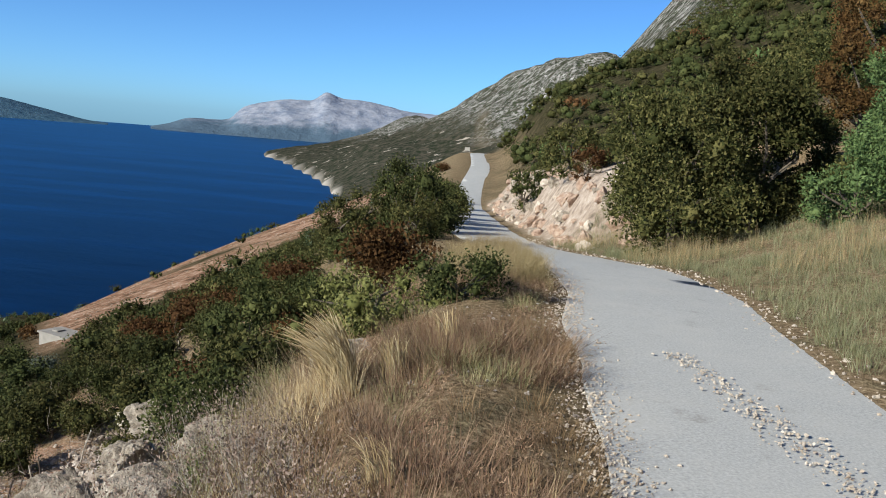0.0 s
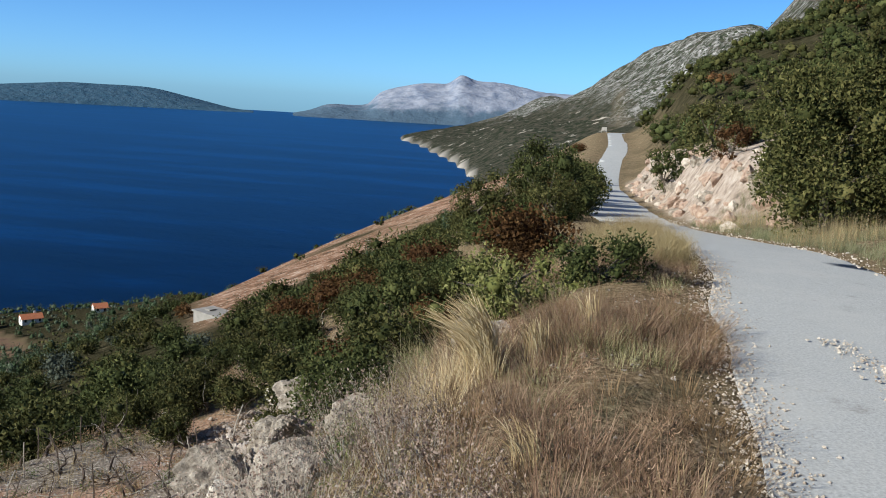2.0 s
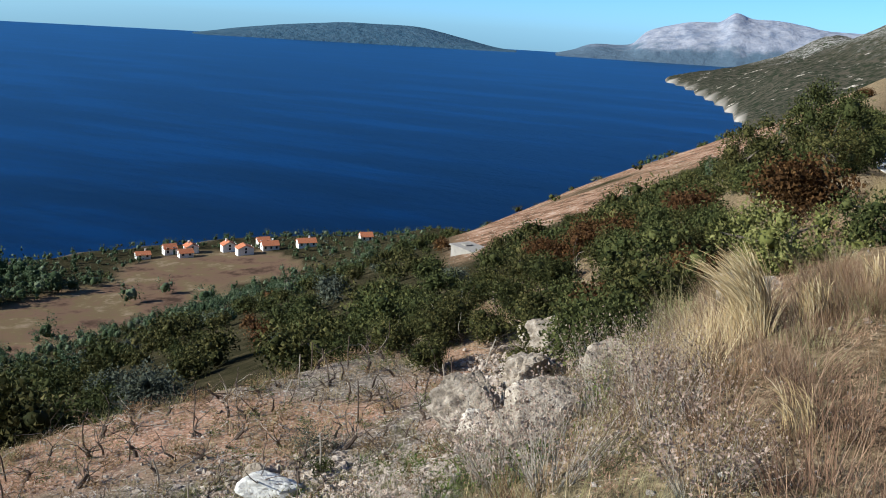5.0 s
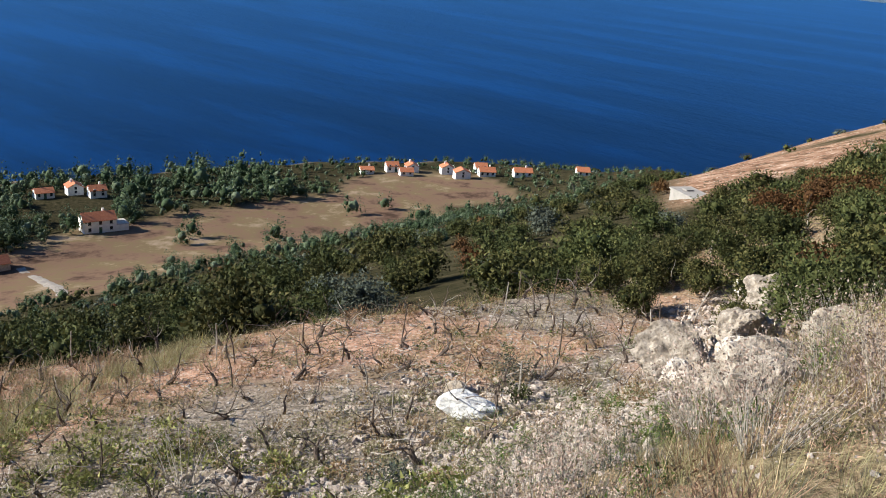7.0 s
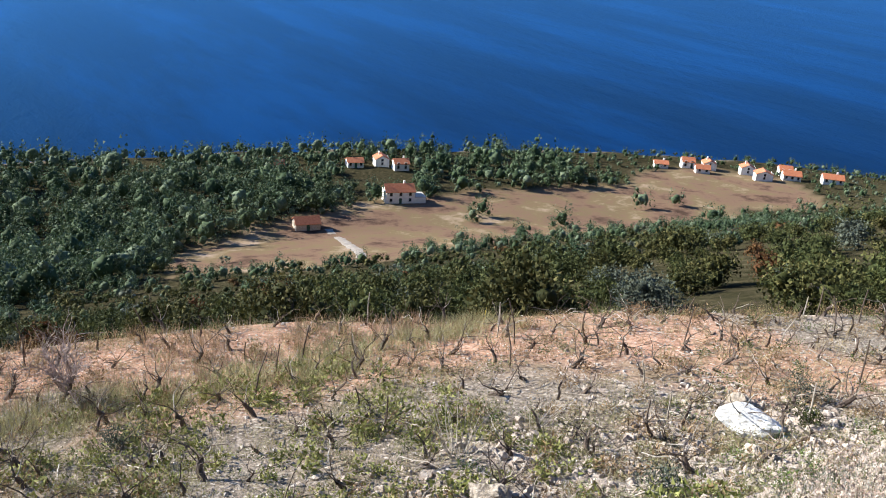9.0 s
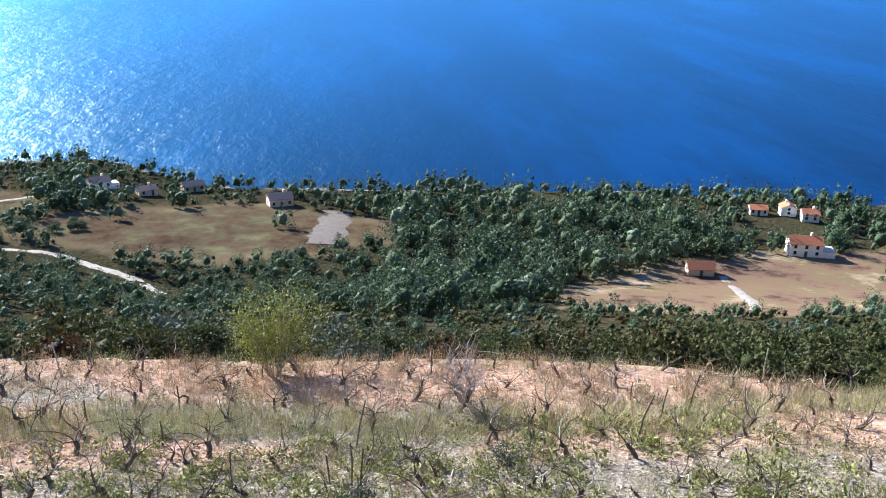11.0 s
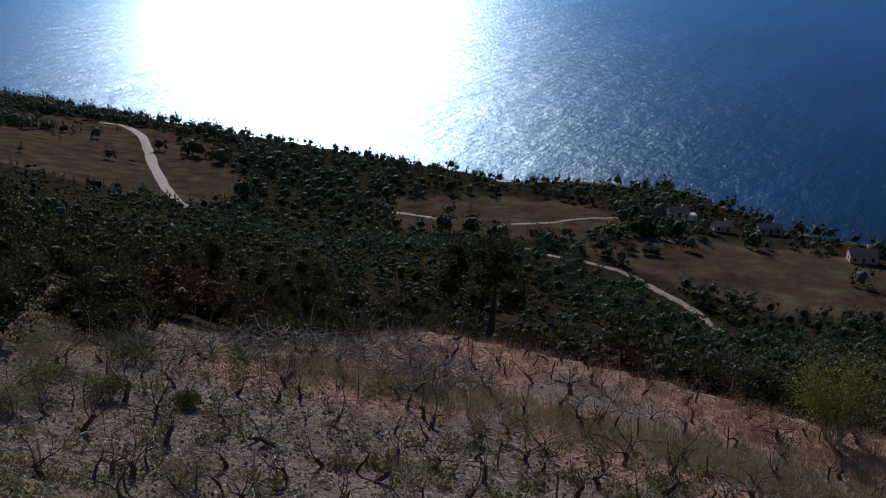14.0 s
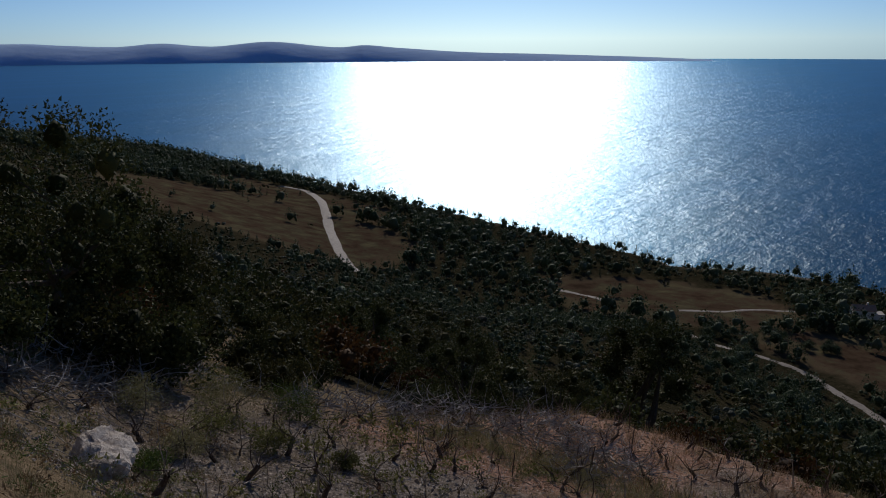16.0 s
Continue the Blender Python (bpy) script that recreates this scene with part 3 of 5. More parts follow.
def plant_kind(seed, lobes, leaves, size, slim=0.5, thick=0.08, reach=1.0, limbs=5, inner=0.2, corners=4, whole=False, clumps=0, heart=0.42):
    """A woody plant: limbs, a shell of small leaves and some broader ones deep inside."""
    r = np.random.RandomState(seed)
    shape = lobes(r)
    crown = leaf_cloud(r, shape, leaves, size, slim, 0.0, corners)
    if inner:
        deep = np.array(shape, float)
        deep[:, 3:] *= 0.55
        crown = merge([crown, leaf_cloud(r, deep, int(leaves * inner), size * 1.35, 0.8, 0.0, corners)])
    if clumps:
        lumps = []
        for k, q in enumerate(np.array(sorted(shape, key=lambda q: -q[3])[:clumps])):
            bv, bf = (CORE_V, CORE_F) if k == 0 else (BALL_V, BALL_F)
            lumps.append((bv * (0.9 + 0.16 * r.normal(size=(len(bv), 1))) * q[3:] * heart + q[:3], bf))
        crown = merge([crown] + lumps)
    wood = woody(r, shape, reach, thick, limbs)
    return {"crown": crown, "limbs": wood} if whole else {"crown": crown, "trunk": merge(wood)}


def make_plant(name, kind, leaf, label, category, group="", bark=None):
    """A plant at the origin, out of a trunk and a crown."""
    top = tagged(new(name), label, category, group)
    if "limbs" in kind:
        stem = part("trunk", kind["limbs"][0], bark or BARK, top)
        for limb in kind["limbs"][1:]:
            part("limb", limb, bark or BARK, stem)
    else:
        part("trunk", kind["trunk"], bark or BARK, top)
    part("crown", kind["crown"], FOLIAGE[leaf], top, "", True)
    return top


def standing(x, y, size=1.0, turn=None, sink=0.05, tall=1.0):
    a = rng.rand() * 6.283 if turn is None else turn
    return Matrix.LocRotScale((x, y, height(x, y) - sink * size), Euler((0, 0, a)), (size, size, size * tall))


def set_down(ob, m):
    ob.matrix_basis = m
    return ob


def scatter_copy(ob, m):
    """A copy of a thing at the pose and size m."""
    loc, rot, size = m.decompose()
    c = copy_thing(ob, Matrix.LocRotScale(loc, rot, None))
    c.scale = size
    return c


def spread(piece, x, y, size, tall=1.0, r=rng, sink=0.05, tilt=0.0):
    """One mesh's points and faces laid out many times over the ground."""
    v, f = piece
    n = len(x)
    a = r.rand(n) * 6.283
    size = np.broadcast_to(size, n)
    c, s = np.cos(a), np.sin(a)
    px = (v[None, :, 0] * c[:, None] - v[None, :, 1] * s[:, None]) * size[:, None]
    py = (v[None, :, 0] * s[:, None] + v[None, :, 1] * c[:, None]) * size[:, None]
    pz = v[None, :, 2] * (size * tall)[:, None]
    if tilt:
        px = px + pz * (r.normal(size=n) * tilt)[:, None]
        py = py + pz * (r.normal(size=n) * tilt)[:, None]
    z = land(x, y) - sink * size
    out = np.stack([px + x[:, None], py + y[:, None], pz + z[:, None]], 2).reshape(-1, 3)
    return out, (f[None] + (np.arange(n) * len(v))[:, None, None]).reshape(-1, f.shape[1])


def stuff(name, pieces, mat, label, category, smooth=False):
    v, f = merge(pieces)
    return tagged(new(name, mesh_of(name, v, f, mat, smooth)), label, category, kind="stuff")


def bearing(x, y):
    return np.degrees(np.arctan2(-x, y))


def sites(x0, x1, y0, y1, gap, seed):
    """Uneven places over a stretch of the plan."""
    r = np.random.RandomState(seed)
    gx, gy = np.meshgrid(np.arange(x0, x1, gap), np.arange(y0, y1, gap))
    x, y = gx.ravel() + gap * (r.rand(gx.size) - 0.5) * 0.95, gy.ravel() + gap * (r.rand(gx.size) - 0.5) * 0.95
    return x, y, r


def eff_left(x, y):
    edge = curve(y, ((-400, 22), (-12, 22), (4, 20.5), (9, 19.0), (14, 16.8), (20, 12.5), (25, 11), (400, 11)))
    left = road_x(y) - HALF_ROAD - x
    return np.where(left > 8.5, 8.5 + (left - 8.5) * 12.5 / (edge - 8.5), left)


# ---- scrub and woods on the slopes ----
def kinds_of(lobes, leaves, size, slim, seeds, reach=1.0, thick=0.06, clumps=0):
    far = clumps > 0
    return [plant_kind(s, lobes, leaves, size, slim, thick, reach, 0 if far else 5, 0, 3, False, clumps or 12, 0.58 if far else 0.42) for s in seeds]


SCRUB_NEAR = kinds_of(lambda r: shrub_lobes(r, 1.0, 0.85, 17), 4600, 0.032, 0.75, (1, 2, 3, 4), 1.0, 0.04)
SCRUB_CLOSE = kinds_of(lambda r: shrub_lobes(r, 1.0, 0.85, 15), 1700, 0.042, 0.75, (1, 2, 3), 1.0, 0.04)
SCRUB_MID = kinds_of(lambda r: shrub_lobes(r, 1.0, 0.85, 12), 900, 0.052, 0.8, (5, 6, 7))
SCRUB_FAR = kinds_of(lambda r: shrub_lobes(r, 1.0, 0.8, 12), 290, 0.054, 0.65, (8, 9, 10), 1.0, 0.06, 4)
PINE_FAR = kinds_of(lambda r: pine_lobes(r, 1.0, 0.95, 18), 420, 0.052, 0.65, (21, 22, 23, 26), 1.0, 0.03, 5)
PINE_MID = kinds_of(lambda r: pine_lobes(r, 1.0, 0.95), 1100, 0.036, 0.8, (21, 22), 1.0, 0.03)
CONE_FAR = kinds_of(lambda r: cone_lobes(r, 0.75, 1.3), 260, 0.045, 0.9, (31, 32, 33), 1.0, 0.03, 10)
SCRUB_LAST = kinds_of(lambda r: shrub_lobes(r, 1.0, 0.8, 6), 45, 0.055, 0.9, (8, 9), 1.0, 0.06, 4)
PINE_LAST = kinds_of(lambda r: pine_lobes(r, 1.0, 0.9, 9), 120, 0.066, 0.65, (24, 25), 1.0, 0.03, 4)


HOUSE_SITES = ((-240, 137), (-222, 97.5), (-310, -22), (-332, -89), (-326, -71), (-336, -56), (-288, 156), (-290, 146), (-280, 160))
VILLAGE = ((-254, 267), (-250, 278), (-244, 284), (-240, 276), (-232, 293), (-220, 288), (-217, 301), (-224, 306), (-205, 310), (-181, 318), (-296, 118))
TRACK_SITES = {
    "track_1": ((-219, 103), (-210, 101.5), (-200, 99), (-190, 96.5), (-181, 93.5), (-173, 90)),
    "track_2": ((-258, -122), (-250, -106), (-248, -84), (-238, -68), (-226, -54), (-212, -44)),
    "track_3": ((-283, -192), (-286, -178), (-280, -160)),
    "track_4": ((-285, -137), (-293, -127), (-309, -118), (-322, -100)),
    "road_lower": ((-372, -462), (-376, -446), (-356, -407), (-324, -365), (-291, -325), (-250, -272), (-233, -246)),
}


def plant_slopes():
    things = 0
    heaps = {}
    # below the road: closely set near by, wider crowns further down
    x1, y1, r = sites(-110, -1, -110, 110, 4.1, 3)
    near = np.hypot(x1, y1) < 95
    x2, y2, r2 = sites(-420, -1, -420, 420, 5.4, 4)
    far = (np.hypot(x2, y2) >= 95) & (np.hypot(x2, y2) < 350)
    x3, y3, r3 = sites(-480, -1, -760, 470, 5.9, 6)
    last = np.hypot(x3, y3) >= 350
    x, y = np.r_[x1[near], x2[far], x3[last]], np.r_[y1[near], y2[far], y3[last]]
    eff, inland, d = eff_left(x, y), x - shore_x(y), np.hypot(x, y)
    left = road_x(y) - HALF_ROAD - x
    red = (y > 36) & (y < 158) & (x > -0.44 * y) & (left > 22 - 0.26 * np.clip(y - 60, 0, 70) + 4 * grain(x, y, 22, 4, 12)) & (left < 98)
    skyline = (y > 36) & (y < 330) & (left > 60) & (left < 150) & (bearing(x, y) < 27)
    in_field = meadow(x, y)
    n2 = grain(x, y, 30, 3, 40)
    keep = (inland > 6) & ~((y > 255) & (inland < 130) & (r.rand(len(x)) < 0.25)) & (((eff > 23.5) & (vineyard(y) > 0.3)) | ((vineyard(y) <= 0.3) & (eff > 2.6)))
    keep &= ~(red & (r.rand(len(x)) > 0.07)) & ((in_field < 0.5 - 0.1 * n2) | (r.rand(len(x)) < 0.02))
    keep &= ~(skyline & (r.rand(len(x)) < 0.5))
    keep &= ~((np.hypot(x + 26.5, y - 63.5) < 6) | ((np.abs(bearing(x, y) - 22.65) < 1.6) & (d < 63.5) & (d > 48)))
    keep &= (bearing(x, y) > -6) & (bearing(x, y) < 162)
    keep &= (d > 11) & ~((y > 14) & (left < 9)) & (r.rand(len(x)) < np.where(d > 95, 0.97, 0.95) * (1 + 0.25 * n2))
    for hx, hy in HOUSE_SITES:
        h = math.hypot(hx, hy)
        along, aside = (x * hx + y * hy) / h, np.abs(x * hy - y * hx) / h
        keep &= ~((np.hypot(x - hx, y - hy) < 7.0) | ((along > h - (18 if hy < 0 else 34)) & (along < h) & (aside < 5.5)))
    for hx, hy in VILLAGE:
        keep &= np.hypot(x - hx, y - hy) > 5.8
    for way_ in TRACK_SITES.values():
        for (ax, ay), (bx, by) in zip(way_, way_[1:]):
            t = np.clip(((x - ax) * (bx - ax) + (y - ay) * (by - ay)) / ((bx - ax) ** 2 + (by - ay) ** 2), 0, 1)
            gone = np.hypot(x - ax - t * (bx - ax) + 0.0, y - ay - t * (by - ay))
            keep &= gone > 3.8
            if way_ is TRACK_SITES["track_2"]:
                # the bank below this track is open
                for back in (0.965, 0.93):
                    keep &= np.hypot(x - back * (ax + t * (bx - ax)), y - back * (ay + t * (by - ay))) > 5.0
    x, y, d, inland, eff = x[keep], y[keep], d[keep], inland[keep], eff[keep]
    order = np.argsort(d)
    x, y, d, inland, eff = x[order], y[order], d[order], inland[order], eff[order]
    low = inland < 190
    pick = r.rand(len(x))
    wood = (low & (pick < 0.75)) | (~low & (pick < 0.12) & (d > 70))
    cone = ~wood & (d > 95) & (pick > 0.86) & (y < 30)
    size = np.where(wood, np.where(inland < 40, 4.6, 7.0) + 3.4 * r.rand(len(x)), np.where(cone, 2.8 + 1.6 * r.rand(len(x)), np.where(d < 40, 1.5 + 1.6 * r.rand(len(x)), np.where(d < 95, 1.7 + 1.5 * r.rand(len(x)), 2.6 + 1.8 * r.rand(len(x))))))
    size = np.where((d < 45) & (y < -4) & (eff < 60), size * 1.25, size)
    size = size * (1 + 0.4 * grain(x, y, 26, 3, 41)) * np.where(d > 60, 0.72 + 0.75 * r.rand(len(x)) ** 2, 1.0)
    left = road_x(y) - HALF_ROAD - x
    size = np.where(wood & (inland > 190), np.minimum(size, 2.6 + 1.2 * r.rand(len(x))), size)
    size = np.where((y > 25) & (x > -175), np.minimum(size, 3.2 + 1.6 * r.rand(len(x))), size)
    size = np.where((y < 0) & (d > 38) & (d < 190) & ~wood, size * 1.35, size)
    size = np.where((y < 0) & (inland < 60), size * 0.9, size)
    size = np.where((y < 10) & (x > -262), np.minimum(size, 4.8 + 2.2 * r.rand(len(x))), size)
    size = np.where(y > 225, np.minimum(size, 3.4 + 1.4 * r.rand(len(x))), size)
    size = np.where((y > 22) & (bearing(x, y) < 26), np.minimum(size, 1.9 + 0.6 * r.rand(len(x))), size)
    tone = r.rand(len(x))
    made = {}
    for i in range(len(x)):
        kind, leaf = ("pine", "pine") if wood[i] else ("cone", "pine") if cone[i] else ("scrub", "maquis")
        if kind == "scrub":
            leaf = "rusty" if tone[i] > 0.965 else "grey" if tone[i] > 0.86 else "oak" if tone[i] > 0.5 else "maquis" if tone[i] > 0.2 or d[i] < 130 else "pine"
        if d[i] < 62 and things < 45:
            which = (d[i] < 32, leaf, i % 3)
            if which not in made:
                shape = (SCRUB_NEAR if d[i] < 32 else SCRUB_MID)[i % 3]
                word = {"rusty": "rusty brown", "grey": "grey-green", "oak": "olive-green", "maquis": "dark green", "pine": "deep green"}[leaf]
                made[which] = make_plant("shrub", shape, leaf, word + " maquis shrub on the dry slope", "shrub", "shrubs on the slopes")
                set_down(made[which], standing(x[i], y[i], size[i]))
            else:
                scatter_copy(made[which], standing(x[i], y[i], size[i]))
            things += 1
            continue
        shapes = (PINE_MID if d[i] < 120 else PINE_FAR if d[i] < 290 else PINE_LAST) if kind == "pine" else CONE_FAR if kind == "cone" else SCRUB_CLOSE if d[i] < 55 else SCRUB_MID if d[i] < 95 else SCRUB_FAR if d[i] < 260 else SCRUB_LAST
        heaps.setdefault((leaf, kind, id(shapes), i % len(shapes)), (shapes, []))[1].append(i)
    by_leaf = {}
    for (leaf, kind, _, k), (shapes, which) in heaps.items():
        which = np.array(which)
        by_leaf.setdefault(leaf, []).append(spread(shapes[k]["crown"], x[which], y[which], size[which], 1.0, r))
        if kind == "pine" and d[which].min() < 120:
            by_leaf.setdefault("bark", []).append(spread(shapes[k]["trunk"], x[which], y[which], size[which], 1.0, r))
    words = {"pine": "green pines and young conifers covering the coast", "maquis": "dense dark maquis covering the slope", "oak": "olive-green maquis covering the slope",
             "grey": "grey-green bushes scattered over the slope", "rusty": "rusty autumn bushes scattered over the slope", "bark": "grey trunks of the coastal pine wood"}
    for leaf, pieces in by_leaf.items():
        stuff("woodland", pieces, BARK if leaf == "bark" else FOLIAGE[leaf], words[leaf], "woodland", True)


plant_slopes()


def meadow_bushes():
    """Dense dark bushes standing in the open fields near the houses."""
    made = None
    for k in range(16):
        r = np.random.RandomState(900 + k)
        x, y, size = ((-277, -86), (-254, 118))[k % 2] + (3.2 + 1.6 * r.rand(),)
        m = standing(x + 3.0 * r.normal(), y + 6.0 * r.normal(), size, r.rand() * 6)
        if made is None:
            made = set_down(make_plant("shrub", SCRUB_MID[0], "pine", "dense dark bush standing in an open field", "shrub", "bushes in the fields"), m)
        else:
            scatter_copy(made, m)


meadow_bushes()


def plant_mountainside():
    """Scrub above the road."""
    x, y, r = sites(3, 360, 10, 620, 3.5, 5)
    right, d = x - road_x(y) - HALF_ROAD, np.hypot(x, y)
    cut = (y > 22) & (y < 62) & (right < 3.4)
    keep = (right > 2.6 + 1.2 * (y < 18) * 2.2) & ~cut & (bearing(x, y) > -36) & (bearing(x, y) < 0) & (d > 17) & (r.rand(len(x)) < np.where(d > 100, 0.85, 0.9) * (1 - fade(110, 210, right + 40 * grain(x, y, 40, 3, 43))))
    x, y, d, right = x[keep], y[keep], d[keep], right[keep]
    order = np.argsort(d)
    x, y, d, right = x[order], y[order], d[order], right[order]
    size = np.where((right < 9) & (y < 62), 1.0 + 1.2 * r.rand(len(x)), np.where(right < 16, 2.0 + 1.6 * r.rand(len(x)), 2.4 + 2.4 * r.rand(len(x))))
    tone, heaps, made, things = r.rand(len(x)), {}, {}, 0
    for i in range(len(x)):
        leaf = "rusty" if tone[i] > 0.97 else "juniper" if tone[i] > 0.955 else "oak" if tone[i] > 0.5 else "maquis"
        if d[i] < 48 and things < 40:
            which = (leaf, i % 3)
            if which not in made:
                word = {"rusty": "rusty brown", "juniper": "fresh green", "oak": "olive-green", "maquis": "dark green", "pine": "deep green"}[leaf]
                made[which] = set_down(make_plant("shrub", SCRUB_NEAR[i % 3], leaf, word + " shrub on the mountainside above the road", "shrub", "shrubs on the slopes"), standing(x[i], y[i], size[i]))
            else:
                scatter_copy(made[which], standing(x[i], y[i], size[i]))
            things += 1
            continue
        shapes = SCRUB_MID if d[i] < 70 else SCRUB_FAR if d[i] < 150 else SCRUB_LAST
        heaps.setdefault((leaf, id(shapes), i % len(shapes)), (shapes, []))[1].append(i)
    by_leaf = {}
    for (leaf, _, k), (shapes, which) in heaps.items():
        which = np.array(which)
        by_leaf.setdefault(leaf, []).append(spread(shapes[k]["crown"], x[which], y[which], size[which], 1.0, r))
    for leaf, pieces in by_leaf.items():
        stuff("maquis", pieces, FOLIAGE[leaf], "dense evergreen maquis on the mountainside above the road", "maquis", True)


plant_mountainside()


# ---- the bushes beside the road ----
FOLIAGE["heath"] = foliage("dry_heath", (0.16, 0.11, 0.085), (0.32, 0.24, 0.19), (0.5, 0.41, 0.34), 0.85)
FOLIAGE["gold"] = foliage("golden_feather_grass", (0.30, 0.21, 0.10), (0.58, 0.45, 0.26), (0.80, 0.70, 0.50), 0.7)
FOLIAGE["russet"] = foliage("russet_dry_herbs", (0.10, 0.06, 0.04), (0.27, 0.17, 0.11), (0.46, 0.33, 0.225), 0.85)
FOLIAGE["tan"] = foliage("tan_dry_grass", (0.19, 0.115, 0.07), (0.46, 0.31, 0.20), (0.68, 0.52, 0.37), 0.85)
FOLIAGE["fresh"] = foliage("yellow_green_leaves", (0.05, 0.055, 0.016), (0.17, 0.175, 0.055), (0.36, 0.34, 0.14))


def bush(leaf, x, y, wide, tall, leaves, size, label, seed, name="bush"):
    kind = plant_kind(seed, lambda r: knotty_lobes(r, wide, tall, 44 if wide > 3.5 else 24), leaves, size, 0.55, 0.05 * wide / 2, tall, 8, 0.15, 3, True, 20)
    return set_down(make_plant(name, kind, leaf, label, "bush"), standing(x, y, 1.0, 0.0, 0.15))


bush("oak", 5.35, 21.2, 4.3, 4.0, 22000, 0.080, "large rounded olive-green holm oak at the roadside", 101, "holm_oak")
bush("oak", 6.9, 21.4, 3.6, 4.5, 16000, 0.080, "dense holm oak with pale leaf tips", 102, "holm_oak")
bush("maquis", 6.3, 24.5, 3.8, 3.4, 12000, 0.09, "dark evergreen oak behind the roadside grass", 103, "holm_oak")
bush("maquis", 8.4, 22.8, 2.8, 3.4, 9000, 0.08, "dark shaded evergreen oak on the bank", 104, "holm_oak")
bush("juniper", 8.9, 17.8, 2.9, 3.7, 15000, 0.06, "fresh green juniper on the grassy bank", 105, "juniper")
bush("juniper", 7.9, 18.2, 2.0, 1.4, 3600, 0.07, "small green juniper in the grass", 106, "juniper")
bush("rusty", 10.6, 24.5, 2.8, 3.6, 8000, 0.075, "reddish-brown autumn bush between the oaks", 119)
bush("rusty", 13.0, 29.0, 3.4, 3.6, 8000, 0.075, "reddish-brown autumn bush above the road", 107)
bush("maquis", 3.6, 41.0, 2.4, 2.0, 2200, 0.09, "dark green bush hanging over the rock cutting", 108)
bush("oak", 4.6, 35.0, 2.8, 2.2, 2600, 0.09, "olive-green bush over the rock cutting", 109)
bush("rusty", 4.7, 31.0, 1.5, 1.2, 1200, 0.07, "small rusty bush on the rock cutting", 110)
bush("maquis", -0.8, 23.5, 2.9, 2.2, 9000, 0.055, "dark dense bush beside the bend of the road", 111)
bush("oak", -2.5, 24.8, 3.0, 2.2, 8000, 0.055, "olive-green bush below the bend", 112)
bush("oak", -0.7, 21.8, 1.7, 1.3, 3600, 0.045, "olive-brown bush at the road edge", 113)
bush("fresh", -0.75, 10.3, 1.75, 0.78, 7000, 0.036, "yellow-green leafy shrub on the verge", 114)
bush("maquis", 0.3, 10.5, 1.35, 0.66, 4200, 0.036, "low dark green shrub on the verge", 115)
bush("maquis", -3.4, 17.5, 2.6, 1.8, 3200, 0.075, "dark green shrub below the verge", 116)
bush("maquis", -4.6, 21.0, 2.2, 1.5, 4200, 0.05, "dark green shrub on the dry slope", 117)
bush("oak", -5.6, 27.0, 3.0, 2.0, 2600, 0.085, "olive-green shrub on the dry slope", 118)


def fill_band():
    """Thick scrub between the road and the red field, and south of the vineyard."""
    r = np.random.RandomState(77)
    places = []
    for _ in range(4000):
        y = r.uniform(15, 115)
        x = road_x(np.array([y]))[0] - HALF_ROAD - r.uniform(2.2, 4.0 + min(17, (y - 10) * 0.9) * (1 - 0.75 * min(1, max(0, (y - 60) / 55))))
        if len(places) < 80 and all(math.hypot(x - a, y - b) > 1.3 + 0.012 * y for a, b, _ in places):
            places.append((x, y, r.uniform(1.1, 2.1)))
    south = []
    for _ in range(4000):
        x, y = r.uniform(-52, -3), r.uniform(-52, -15)
        if len(south) < 75 and all(math.hypot(x - a, y - b) > 2.2 for a, b, _ in south):
            south.append((x, y, r.uniform(1.9, 3.4)))
    for _ in range(4000):
        x, y = r.uniform(-15, -2.2), r.uniform(11.5, 34)
        behind = y > 11.2 + (-2.7 - x) * 2.33 if x > -8 else y > 23.5
        if behind and len(places) < 118 and all(math.hypot(x - a, y - b) > 1.25 for a, b, _ in places):
            places.append((x, y, r.uniform(1.2, 2.2)))
    places += [(x, y, s) for x, y, s in ((-9.5, 21.5, 1.8), (-11, 23.6, 2.0), (-8.3, 22.8, 1.6), (-10.6, 20.2, 1.5), (-12.6, 21.4, 1.8), (-8.0, 20.6, 1.4), (-0.2, 30, 1.9), (-0.5, 33, 2.4), (0.0, 36.5, 2.2), (-0.9, 29, 1.8), (-0.4, 41, 2.6), (-1.4, 38, 2.6), (-0.5, 47, 2.6), (-0.6, 54, 2.8), (-1.0, 62, 2.6))]
    places = [(x, y, s) for x, y, s in places if not (abs(math.degrees(math.atan2(-x, y)) - 22.65) < 2.6 and 30 < y)]
    made = {}
    for i, (x, y, s) in enumerate(places + south):
        leaf = ("maquis", "oak", "maquis", "maquis", "oak", "maquis", "oak", "oak", "maquis", "oak", "rusty")[i % 11]
        which = (leaf, i % 4, i >= len(places))
        word = {"rusty": "rusty brown", "oak": "olive-green", "maquis": "dark green", "pine": "deep green"}[leaf]
        if which not in made:
            made[which] = set_down(make_plant("shrub", SCRUB_NEAR[i % 4], leaf, word + (" maquis shrub below the road" if i < len(places) else " shrub beyond the vineyard"), "shrub", "shrubs on the slopes"), standing(x, y, s))
        else:
            scatter_copy(made[which], standing(x, y, s))


fill_band()

